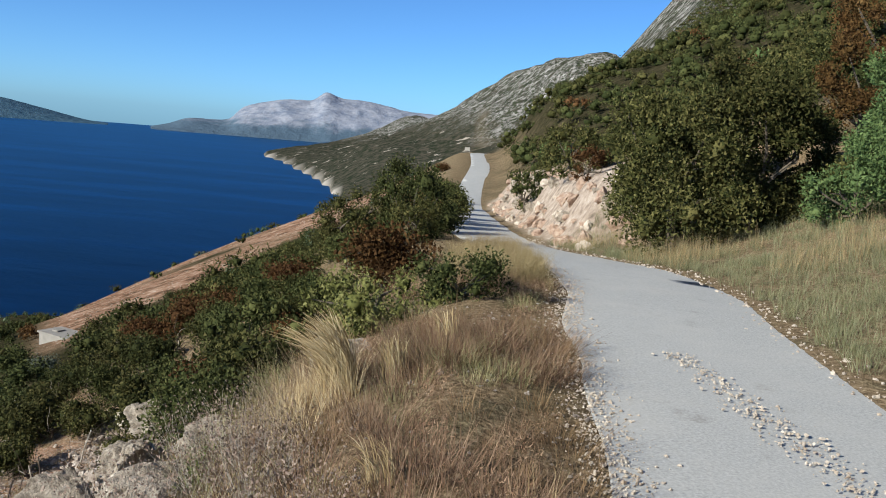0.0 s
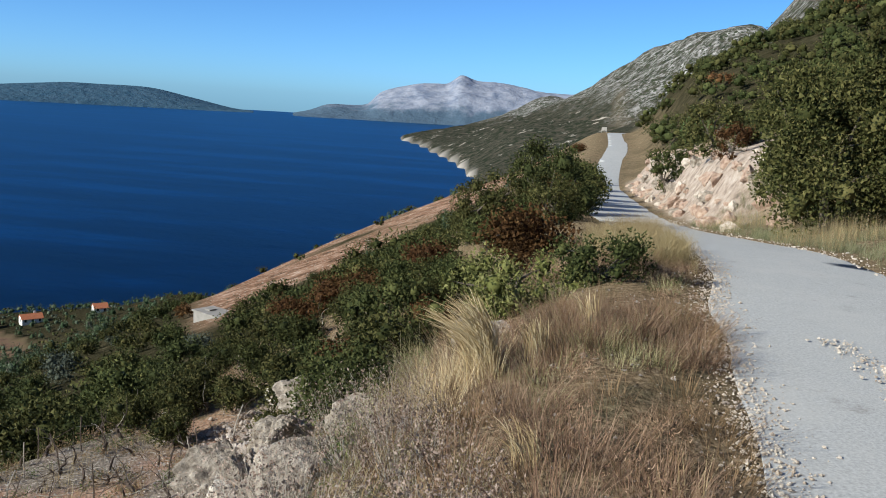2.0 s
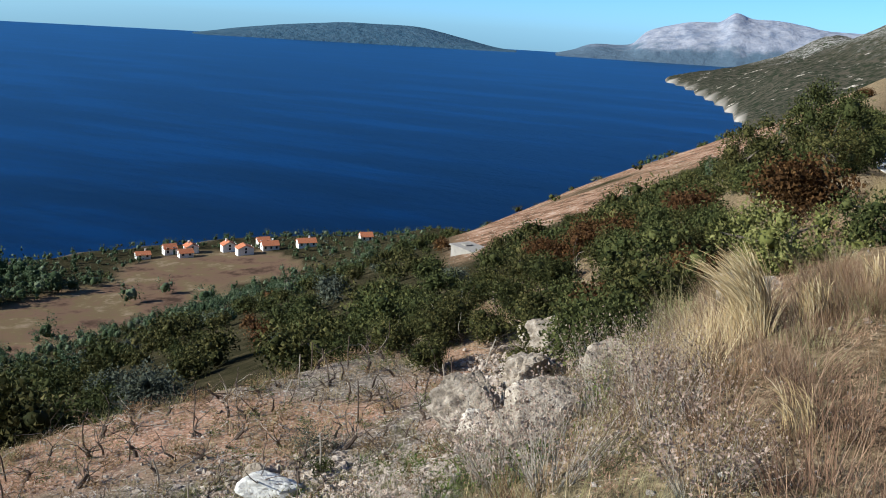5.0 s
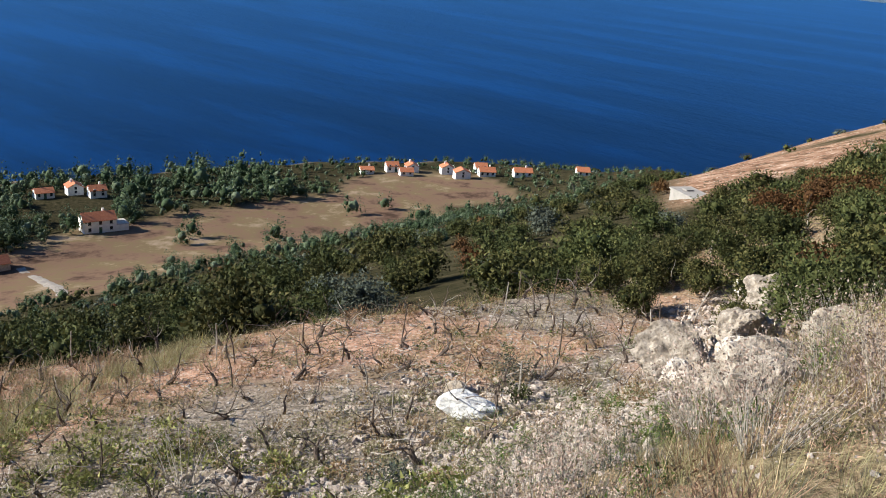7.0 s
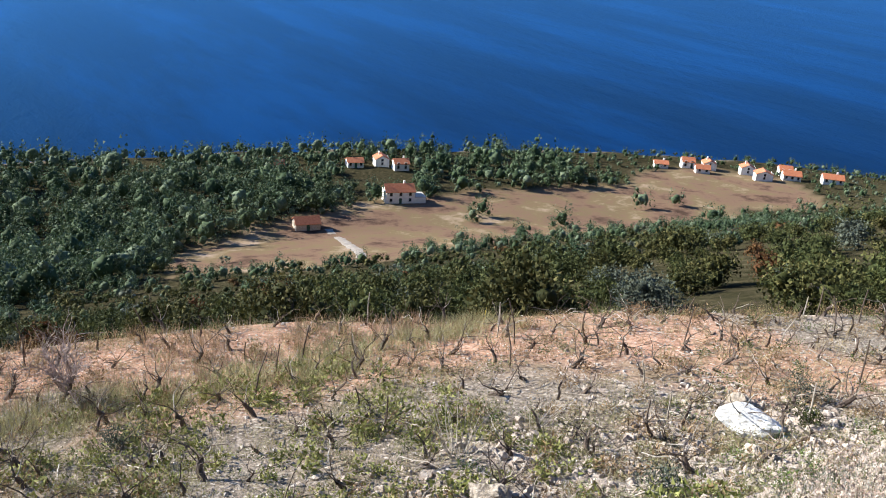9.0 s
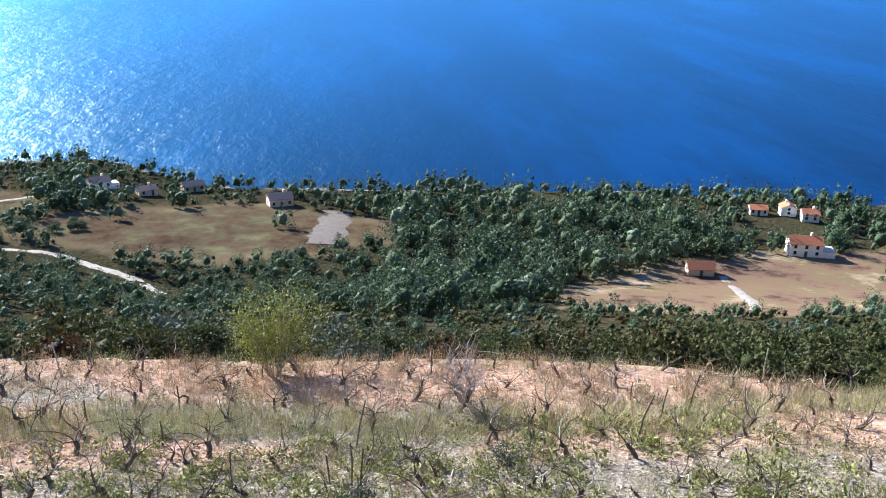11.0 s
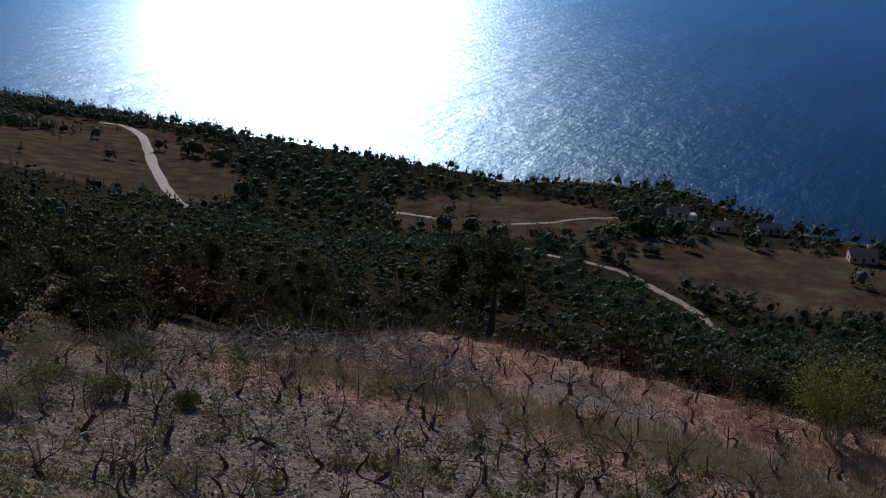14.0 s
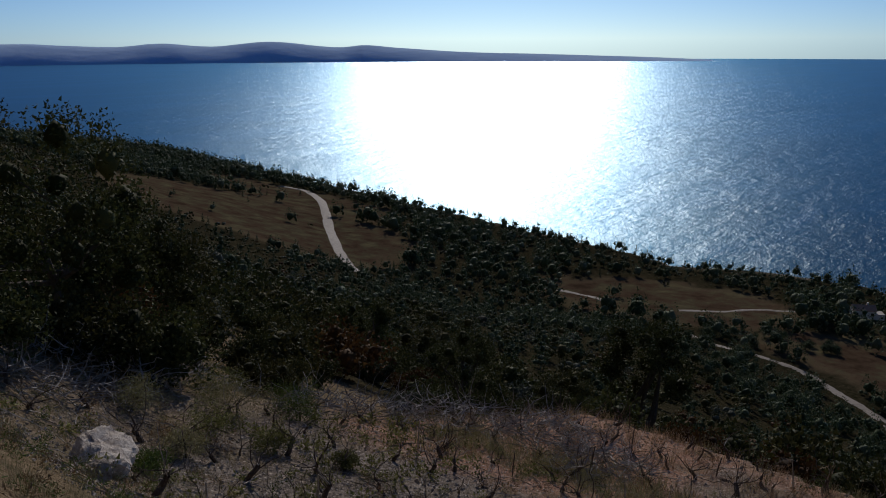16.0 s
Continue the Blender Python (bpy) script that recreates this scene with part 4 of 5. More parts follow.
big = plant_kind(140, lambda r: knotty_lobes(r, 4.2, 7.6, 54), 18000, 0.085, 0.55, 0.2, 6.0, 9, 0.2, 3, True, 30)
set_down(make_plant("oak_tree", big, "maquis", "tall dark evergreen oak standing out of the scrub", "tree"), standing(-41, -21.5, 1.45, 0.0, 1.1))
for k, (x, y, s) in enumerate(((-10.2, -21.5, 6.2), (-8.6, -26, 7.2), (-14, -25, 4.6), (-19, -31, 4.8), (-40, -33, 5.6), (-44, -38.5, 6.6), (-36, -38, 5.2), (-48, -31, 5.4))):
    kind = plant_kind(150 + k, lambda r: knotty_lobes(r, s, s * 1.0, 40), 11000, 0.09, 0.6, 0.12, s, 7, 0.2, 3, True, 24)
    set_down(make_plant("oak_tree", kind, ("maquis", "oak")[k % 2], "dark evergreen oak beyond the vineyard", "tree"), standing(x, y, 1.0, 0.0, 0.4))


# ---- rocks and rubble ----
def rock_mesh(seed, size, mat=None, detail=3, rough=0.35):
    bm = bmesh.new()
    bmesh.ops.create_icosphere(bm, subdivisions=detail, radius=1.0)
    r = np.random.RandomState(seed)
    cuts = [(Vector(unit(1, r)[0]), r.uniform(0.55, 0.9)) for _ in range(9)]
    shift = Vector(r.rand(3) * 50)
    for v in bm.verts:
        p = v.co.copy()
        for n, d in cuts:
            over = p.dot(n) - d
            if over > 0:
                p -= n * over * 0.9
        p *= 1 + rough * 0.5 * noise.fractal(p * 1.7 + shift, 0.8, 2.1, 5) + rough * 0.22 * noise.noise(p * 6 + shift)
        v.co = Vector((p.x * size[0], p.y * size[1], p.z * size[2]))
    me = bpy.data.meshes.new("rock")
    bm.to_mesh(me)
    bm.free()
    me.materials.append(mat or LIMESTONE)
    return me


def rock(x, y, size, seed, label, lift=0.25, turn=0.0, mat=None, name="rock", detail=4, rough=0.42):
    ob = tagged(new(name, rock_mesh(seed, size, mat, detail, rough)), label, "rock")
    ob.matrix_basis = Matrix.LocRotScale((x, y, height(x, y) + lift * size[2]), Euler((0, 0, turn)), None)
    return ob


WHITE_STONE = stone_material("white_limestone", (0.42, 0.40, 0.37), (0.64, 0.62, 0.585), (0.82, 0.80, 0.77), 3.0)
rock(-7.6, 10.8, (0.56, 0.32, 0.32), 1, "long white limestone boulder in the rubble", 0.45, 0.63, WHITE_STONE, "boulder", 4, 0.22)
rock(-6.9, 9.9, (0.16, 0.13, 0.12), 2, "small pale stone beside the boulder", 0.3, 0, PALE_STONE)
rock(-8.6, 11.7, (0.26, 0.2, 0.18), 3, "small grey stone beside the boulder", 0.3)
rock(-5.4, 13.4, (0.72, 0.55, 0.62), 4, "rough grey limestone outcrop on the bank", 0.45, 0.5, None, "rock_outcrop", 5)
rock(-4.7, 14.4, (0.62, 0.5, 0.55), 5, "pitted limestone outcrop on the bank", 0.35, 1.1, None, "rock_outcrop", 5)
rock(-5.0, 12.5, (0.36, 0.28, 0.3), 6, "pale broken limestone rock on the bank", 0.35, 0.4, PALE_STONE)
rock(-4.5, 13.3, (0.4, 0.3, 0.32), 16, "pale reddish limestone rock on the bank", 0.3, 1.9, PALE_STONE)
rock(-5.3, 18.3, (0.95, 0.55, 0.55), 17, "long weathered limestone outcrop on the ridge", 0.4, 0.55, None, "rock_outcrop", 5)
rock(-4.3, 19.3, (0.6, 0.45, 0.42), 18, "grey limestone outcrop on the ridge", 0.35, 1.4, None, "rock_outcrop", 5)
rock(-6.6, 20.2, (0.5, 0.36, 0.36), 19, "pale limestone rock on the ridge", 0.3, 0.2, PALE_STONE)
rock(-2.6, 8.6, (0.7, 0.4, 0.36), 7, "ridge of grey limestone among dry grass", 0.15, 0.9, None, "rock_outcrop")
rock(-2.1, 7.1, (0.45, 0.34, 0.3), 8, "low limestone outcrop among dry grass", 0.1, 0.8, None, "rock_outcrop")
rock(-2.2, 9.6, (0.42, 0.32, 0.28), 9, "weathered limestone outcrop at the bank's edge", 0.2, 0.6, None, "rock_outcrop")
rock(-0.9, 9.0, (0.34, 0.26, 0.2), 10, "grey limestone half buried in the verge", 0.2, 0.2)
rock(-7.9, 6.2, (0.32, 0.22, 0.2), 11, "grey stone lying in the vineyard", 0.3, 0.2)
rock(-6.2, -12.2, (0.75, 0.5, 0.42), 12, "pale grey limestone rock beside the vineyard", 0.3, 0.7, PALE_STONE)
rock(-5.6, -11.0, (0.3, 0.24, 0.2), 13, "small pale limestone rock", 0.3, 0.1)
rock(8.5, 14.6, (0.45, 0.4, 0.45), 14, "reddish white limestone rock in the bank", 0.4, 0.3, PALE_STONE)
rock(7.6, 15.4, (0.4, 0.3, 0.2), 15, "flat limestone rock in the grassy bank", 0.2, 1.3)


CUT_STONE = stone_material("reddish_cut_limestone", (0.20, 0.12, 0.085), (0.42, 0.30, 0.225), (0.66, 0.55, 0.45))


def cutting():
    """Broken rock faces along the cut above the bend."""
    r = np.random.RandomState(5)
    shapes = [rock_mesh(200 + k, (0.7, 1.0, 0.75), (CUT_STONE, CUT_STONE, PALE_STONE, CUT_STONE, LIMESTONE)[k % 5], 3, 0.6) for k in range(20)]
    for k in range(150):
        y = 23.2 + 40 * (k + r.rand()) / 150
        x = road_x(np.array([y]))[0] + HALF_ROAD + r.choice([0.6, 0.9, 1.2, 1.5, 1.8, 2.1, 2.4])
        s = r.uniform(0.12, 0.40)
        ob = tagged(new("rock", shapes[k % 20]), "broken reddish limestone block in the road cutting", "rock", "blocks of the road cutting")
        ob.matrix_basis = Matrix.LocRotScale((x, y, height(x, y)), Euler((0, 0, r.rand() * 3)), (s, s, s * r.uniform(0.8, 1.2)))


cutting()

_ico = bmesh.new()
bmesh.ops.create_icosphere(_ico, subdivisions=1, radius=1.0)
ICO_V = np.array([v.co[:] for v in _ico.verts])
ICO_F = np.array([[v.index for v in f.verts] for f in _ico.faces])
_ico.free()


OCT_V = np.array([(1, 0, 0), (-1, 0, 0), (0, 1, 0), (0, -1, 0), (0, 0, 1), (0, 0, -1)], float)
OCT_F = np.array([(0, 2, 4), (2, 1, 4), (1, 3, 4), (3, 0, 4), (2, 0, 5), (1, 2, 5), (3, 1, 5), (0, 3, 5)])


def stones(name, x, y, size, label, mat, seed, sink=0.25, base=None, small=False):
    """Loose stones over the ground, every one of another shape."""
    r = np.random.RandomState(seed)
    n = len(x)
    shape, faces = (OCT_V, OCT_F) if small else (ICO_V, ICO_F)
    v = shape[None] * (1 + 0.24 * r.normal(size=(n, len(shape), 1))) * (0.65 + 0.7 * r.rand(n, 1, 3)) * size[:, None, None]
    a = r.rand(n) * 6.283
    c, s = np.cos(a)[:, None], np.sin(a)[:, None]
    z = land(x, y) if base is None else base
    p = np.stack([v[..., 0] * c - v[..., 1] * s + x[:, None], v[..., 0] * s + v[..., 1] * c + y[:, None], v[..., 2] * 0.75 + (z + size * (0.5 - sink))[:, None]], 2)
    f = (faces[None] + (np.arange(n) * len(shape))[:, None, None]).reshape(-1, 3)
    return tagged(new(name, mesh_of(name, p.reshape(-1, 3), f, mat)), label, name, kind="stuff")


FIELD_STONE = stone_material("greyish_field_stone", (0.16, 0.13, 0.11), (0.36, 0.31, 0.27), (0.62, 0.57, 0.51))


RUBBLE_STONE = stone_material("pinkish_rubble", (0.20, 0.15, 0.12), (0.42, 0.345, 0.285), (0.66, 0.585, 0.51))


def rubble():
    r = np.random.RandomState(9)
    # the fan of rubble under the boulder
    n = 7000
    t = r.rand(n)
    x = -3.6 - 5.4 * t + r.normal(size=n) * 0.8
    y = 3.5 + 9.0 * r.rand(n) ** 0.8 + 0.4 * r.normal(size=n)
    keep = (grain(x, y, 1.8, 3, 51) > -0.35)
    stones("rubble", x[keep], y[keep], (0.018 + 0.065 * r.rand(n) ** 3)[keep], "pale limestone rubble spilled down the bank", RUBBLE_STONE, 10)
    # a ridge of heaped stones along the bank
    n = 1100
    t = r.rand(n)
    x, y = -2.7 - 4.5 * t + 0.42 * r.normal(size=n), 9.0 + 10.5 * t + 0.42 * r.normal(size=n)
    stones("rubble", x, y, 0.035 + 0.09 * r.rand(n) ** 2.5, "ridge of heaped limestone rubble along the vineyard", RUBBLE_STONE, 11, -0.4)
    # stones over the red soil
    n = 27000
    x, y = -5.0 - 17 * r.rand(n) ** 1.5, -15 + 37 * r.rand(n)
    keep = (eff_left(x, y) < 22) & (grain(x, y, 2.5, 3, 52) > -0.5)
    stones("field_stones", x[keep], y[keep], (0.010 + 0.036 * r.rand(n) ** 3)[keep], "small grey stones littering the vineyard soil", FIELD_STONE, 12, 0.25, None, True)
    n = 9000
    x, y = -4.5 - 14 * r.rand(n) ** 1.3, -16 + 14 * r.rand(n)
    stones("field_stones", x, y, 0.009 + 0.028 * r.rand(n) ** 3, "grey stones covering the bare end of the vineyard", FIELD_STONE, 17, 0.25, None, True)
    # loose gravel at the road's edges and in a strip between the wheel tracks
    n = 6500
    y = 2.5 + 22 * r.rand(n) ** 1.6
    x = road_x(y) - HALF_ROAD + 0.0 + 0.13 * r.normal(size=n)
    stones("gravel", x, y, 0.005 + 0.015 * r.rand(n) ** 3, "loose gravel along the asphalt's edge", PALE_STONE, 13, 0.2, np.maximum(land(x, y), road_z(y) + 0.005), True)
    n = 900
    y = 3.0 + 5.6 * r.rand(n)
    x = road_x(y) + 0.24 - 0.16 * (y - 5.5) + (0.13 - 0.012 * (y - 5)) * r.normal(size=n)
    stones("gravel", x, y, 0.005 + 0.011 * r.rand(n) ** 2, "strip of loose gravel on the asphalt", PALE_STONE, 14, 0.2, road_z(y) + 0.025)
    n = 900
    y = 5 + 25 * r.rand(n)
    x = road_x(y) + HALF_ROAD + 0.05 + 0.16 * r.normal(size=n)
    stones("gravel", x, y, 0.006 + 0.02 * r.rand(n) ** 2.5, "loose gravel under the grassy bank", PALE_STONE, 15, 0.2, np.maximum(land(x, y), road_z(y)))


rubble()


# ---- grass and herbs ----
def tuft(seed, n, tall, wide, lean=0.5, width=0.010, bends=3, droop=0.5):
    """Blades rising from one root: points and faces."""
    r = np.random.RandomState(seed)
    a, q = r.rand(n) * 6.283, np.sqrt(r.rand(n)) * wide
    root = np.stack([q * np.cos(a), q * np.sin(a), np.full(n, -0.03)], 1)
    out = np.stack([np.cos(a + 0.7 * r.normal(size=n)), np.sin(a + 0.7 * r.normal(size=n)), np.zeros(n)], 1) * (lean * (0.3 + r.rand(n)))[:, None]
    h = tall * (0.55 + 0.6 * r.rand(n))
    side = np.cross(out + [0.01, 0, 0], [0, 0, 1.0])
    side /= np.linalg.norm(side, axis=1)[:, None]
    rows = []
    for k in range(bends + 1):
        t = k / bends
        p = root + out * (h * t * (1 + droop * t))[:, None] + np.array([0, 0, 1.0]) * (h * (t - 0.35 * droop * t * t))[:, None]
        w = width * (1 - 0.85 * t) * 0.5
        rows += [p - side * w, p + side * w]
    v = np.stack(rows, 1).reshape(-1, 3)
    m = 2 * (bends + 1)
    f = np.concatenate([np.array([[2 * k, 2 * k + 1, 2 * k + 3, 2 * k + 2]]) + (np.arange(n) * m)[:, None] for k in range(bends)])
    return v, f


TALL = [tuft(s, 60, 0.8, 0.10, 0.30, 0.0045, 3, 0.75) for s in (1, 2, 3)]
MIDDLE = [tuft(s, 30, 0.36, 0.13, 0.36, 0.005, 2, 0.4) for s in (4, 5, 6)]
FIELD = [tuft(s, 34, 0.27, 0.17, 0.5, 0.007, 1, 0.3) for s in (14, 15, 16)]
HERB = [leaf_cloud(np.random.RandomState(s), [(0.05 * math.cos(k), 0.05 * math.sin(2.3 * k), 0.05, 0.11, 0.11, 0.085) for k in range(5)], 90, 0.034, 0.25, 0.0, 3) for s in (17, 18, 19)]
FINE = [leaf_cloud(np.random.RandomState(s), [(0.06 * math.cos(k), 0.06 * math.sin(2.3 * k), 0.045, 0.10, 0.10, 0.08) for k in range(5)], 160, 0.025, 0.22, 0.0, 3) for s in (27, 28, 29)]
LEAFY = [leaf_cloud(np.random.RandomState(s), [(0.09 * math.cos(2 * k), 0.09 * math.sin(3 * k), 0.09, 0.13, 0.13, 0.12) for k in range(5)], 44, 0.065, 0.5, 0.0, 3) for s in (37, 38, 39)]
TAN = [tuft(s, 20, 0.30, 0.17, 0.35, 0.011, 1, 0.25) for s in (47, 48, 49)]
CUSHION = [tuft(s, 110, 0.24, 0.17, 0.75, 0.0042, 2, 0.35) for s in (57, 58, 59)]
STALKS = [tuft(s, 14, 0.55, 0.18, 0.22, 0.0045, 2, 0.15) for s in (10, 11)]


def meadow_of(name, kinds, x, y, size, leaf, label, r):
    pieces = [spread(kinds[k], x[k::len(kinds)], y[k::len(kinds)], size[k::len(kinds)], 1.0, r, 0.0, 0.12) for k in range(len(kinds))]
    return stuff(name, pieces, FOLIAGE[leaf], label, "grass")


def grasses():
    r = np.random.RandomState(31)

    def patch(n, x0, x1, y0, y1, clump=1.2, limit=-0.2, seed=60):
        x, y = r.uniform(x0, x1, n), r.uniform(y0, y1, n)
        left, right = road_x(y) - HALF_ROAD - x, x - road_x(y) - HALF_ROAD
        keep = (grain(x, y, clump, 3, seed) > limit) & ((left > 0.15) | (right > 0.15)) & (np.hypot(x, y) > 1.7)
        keep &= (y > -4) | (x > -5) | (r.rand(n) < 0.42)
        return x[keep], y[keep]

    # the verge below the road: cushions of dried herbs over thin grass, with bare ground between
    x, y = patch(620, -2.6, 1.5, 1.8, 15, 0.7, 0.0, 61)
    meadow_of("dry_herbs", FINE, x, y, r.uniform(0.5, 1.2, len(x)), "russet", "low reddish-brown dried herbs covering the verge", r)
    x, y = patch(360, -1.4, 1.25, 3.0, 13, 0.9, -0.05, 75)
    meadow_of("dry_herbs", CUSHION, x, y, r.uniform(0.6, 1.45, len(x)), "russet", "reddish-brown dried herb cushions on the verge", r)
    x, y = patch(170, -2.2, 1.2, 2.4, 15, 0.9, -0.05, 85)
    meadow_of("dry_herbs", CUSHION, x, y, r.uniform(0.5, 1.2, len(x)), "brown", "pale brown herb cushions on the verge", r)
    x, y = patch(120, -2.4, 1.2, 1.9, 11, 1.0, 0.05, 81)
    meadow_of("herbs", CUSHION, x, y, r.uniform(0.4, 0.95, len(x)), "hay", "grey-green herb cushions on the verge", r)
    x, y = patch(90, -2.4, 1.15, 2.2, 14, 1.0, 0.1, 82)
    meadow_of("herbs", CUSHION, x, y, r.uniform(0.35, 0.8, len(x)), "maquis", "small dark green herb cushions on the verge", r)
    x, y = patch(280, -2.6, 1.4, 1.8, 12, 1.2, 0.0, 63)
    meadow_of("grass", MIDDLE, x, y, r.uniform(0.3, 0.75, len(x)), "hay", "grey-green grass tufts on the verge", r)
    x, y = patch(120, -2.6, 1.4, 2.4, 13, 1.0, 0.0, 77)
    meadow_of("dry_stalks", MIDDLE, x, y, r.uniform(0.4, 1.0, len(x)), "straw", "straw-coloured grass tufts on the verge", r)
    n = 1500
    x, y = r.uniform(-2.6, 1.4, n), r.uniform(2.0, 12, n)
    stones("gravel", x, y, 0.005 + 0.025 * r.rand(n) ** 4, "small stones between the herbs of the verge", FIELD_STONE, 16, 0.25, None, True)
    x, y = patch(170, -2.6, 0.2, 1.8, 4.5, 0.9, -0.2, 86)
    meadow_of("grass", MIDDLE, x, y, r.uniform(0.22, 0.48, len(x)), "grey", "grey-green grass tufts at the top of the bank", r)
    # thin golden stalks in front of the outcrops
    x, y = patch(30, -3.0, -0.9, 4.2, 8.5, 1.0, -0.1, 76)
    meadow_of("dry_stalks", STALKS, x, y, r.uniform(0.6, 1.1, len(x)), "straw", "thin upright golden stalks on the bank", r)
    x, y = patch(420, -5.2, -1.6, 2.6, 9.0, 0.9, -0.1, 79)
    meadow_of("grass", MIDDLE, x, y, r.uniform(0.4, 0.95, len(x)), "grey", "grey-green grass tufts on the stony bank", r)
    x, y = patch(420, -5.6, -1.8, 2.6, 9.0, 0.9, 0.0, 80)
    meadow_of("weeds", HERB, x, y, r.uniform(0.7, 1.6, len(x)), "weed", "low green weeds on the stony bank", r)
    # golden straw round the feather grass
    n = 34
    x, y = -1.05 + 0.24 * r.normal(size=n), 7.2 + 0.45 * r.normal(size=n)
    meadow_of("tall_grass", TALL, x, y, r.uniform(0.4, 0.8, n), "gold", "fine golden grass standing in tufts", r)
    n = 26
    x, y = -2.0 + 0.5 * r.normal(size=n), 9.2 + 1.1 * r.normal(size=n)
    meadow_of("tall_grass", TALL, x, y, r.uniform(0.45, 0.95, n), "hay", "tall grey-green grass along the bank's edge", r)
    x, y = patch(330, 0.1, 1.75, 11.6, 17.5, 1.0, -0.3, 64)
    meadow_of("tall_grass", TALL, x, y, r.uniform(0.4, 0.7, len(x)), "straw", "pale straw grass at the bend of the road", r)
    # the bank down to the vineyard
    x, y = patch(130, -7.5, -1.8, -13, 15, 1.6, 0.1, 65)
    meadow_of("dry_stalks", STALKS, x, y, r.uniform(0.5, 1.1, len(x)), "straw", "dry straw stalks on the bank", r)
    x, y = patch(1500, -7.5, -1.8, -14, 14, 1.3, -0.1, 66)
    meadow_of("grass", MIDDLE, x, y, r.uniform(0.35, 0.9, len(x)), "hay", "grey-green grass tufts on the bank", r)
    x, y = patch(1000, -7.5, -1.6, -14, 11, 1.1, 0.02, 67)
    meadow_of("weeds", HERB, x, y, r.uniform(0.6, 1.6, len(x)), "weed", "fresh green weeds on the bank", r)
    x, y = patch(900, -8.5, -1.5, -12, 18, 1.4, 0.0, 68)
    meadow_of("dry_herbs", HERB, x, y, r.uniform(0.7, 1.7, len(x)), "brown", "brown dried herbs on the bank", r)
    # between the vines
    x, y = patch(3600, -22.5, -5.0, -18, 24, 2.2, -0.15, 69)
    meadow_of("grass", FIELD, x, y, r.uniform(0.35, 0.95, len(x)), "hay", "grey-green grass between the vines", r)
    x, y = patch(1700, -23.5, -5.0, -18, 24, 2.2, -0.2, 70)
    meadow_of("dry_herbs", HERB, x, y, r.uniform(0.9, 2.2, len(x)), "brown", "reddish-brown dry herbs between the vines", r)
    x, y = patch(2000, -24, -6, -19, 25, 2.0, -0.05, 71)
    meadow_of("dry_stalks", STALKS, x, y, r.uniform(0.5, 1.1, len(x)), "straw", "dry straw stalks between the vines", r)
    x, y = patch(2200, -22.5, -4.5, -18, 22, 1.8, 0.05, 72)
    meadow_of("weeds", HERB, x, y, r.uniform(0.7, 1.6, len(x)), "weed", "fresh weeds between the vines", r)
    x, y = patch(2200, -14, -5, -16, 12, 1.1, -0.1, 78)
    meadow_of("weeds", HERB, x, y, r.uniform(0.7, 1.5, len(x)), "hay", "grey-green weeds among the nearer vines", r)
    x, y = patch(3600, -24, -15.6, -14, 24, 1.6, -0.25, 83)
    meadow_of("dry_grass", TAN, x, y, r.uniform(0.5, 1.25, len(x)), "tan", "tan dry grass over the farther terrace", r)
    x, y = patch(2400, -15, -5.2, -15, 8, 1.2, -0.15, 84)
    meadow_of("weeds", LEAFY, x, y, r.uniform(0.5, 1.25, len(x)), "fresh", "yellow-green leafy weeds among the nearer vines", r)
    # a grassy balk between the two terraces
    n = 1100
    y = r.uniform(-13, 12, n)
    x = -15.3 + 0.6 * r.normal(size=n) + 0.4 * np.sin(y * 0.35)
    meadow_of("grass", FIELD, x, y, r.uniform(0.6, 1.5, n), "hay", "grey-green grass on the balk between the terraces", r)
    # prunings and twigs lying about
    pieces = []
    for _ in range(900):
        x0, y0 = -4.5 - 15 * r.rand() ** 1.3, r.uniform(-16, 18)
        a = r.rand() * 6.283
        path = np.array(crooked(r, (x0, y0, 0), (math.cos(a), math.sin(a), 0), r.uniform(0.25, 0.9), 3, 0.25))
        path[:, 2] = land(path[:, 0], path[:, 1]) + 0.03 + 0.12 * r.rand(4) ** 2
        pieces.append(tube(path, [0.011, 0.009, 0.007, 0.004], 3))
    stuff("dry_twigs", pieces, DRY_WOOD, "pale cut prunings lying between the vines", "twigs")
    x, y = r.uniform(-26, -9, 2600), r.uniform(-22, 27, 2600)
    e = eff_left(x, y)
    keep = (e > 19.6) & (e < 25)
    meadow_of("dry_grass", FIELD, x[keep], y[keep], r.uniform(0.6, 1.2, keep.sum()), "hay", "tall grass along the edge of the vineyard", r)
    # the grassy bank above the road
    x, y = r.uniform(3, 12, 3600), r.uniform(4, 27, 3600)
    right = x - road_x(y) - HALF_ROAD
    keep = (right > 0.2) & (right < 7 - 0.18 * np.maximum(y - 12, 0)) & (grain(x, y, 1.5, 3, 73) > -0.5)
    meadow_of("grass", FIELD, x[keep], y[keep], r.uniform(0.55, 1.15, keep.sum()), "bank", "pale grey-green grass on the bank above the road", r)
    keep2 = keep & (grain(x, y, 2.2, 3, 74) > 0.55 - 0.6 * fade(11, 17, y))
    meadow_of("tall_grass", STALKS, x[keep2], y[keep2], r.uniform(0.6, 1.2, keep2.sum()), "straw", "straw grass on the bank above the road", r)


grasses()


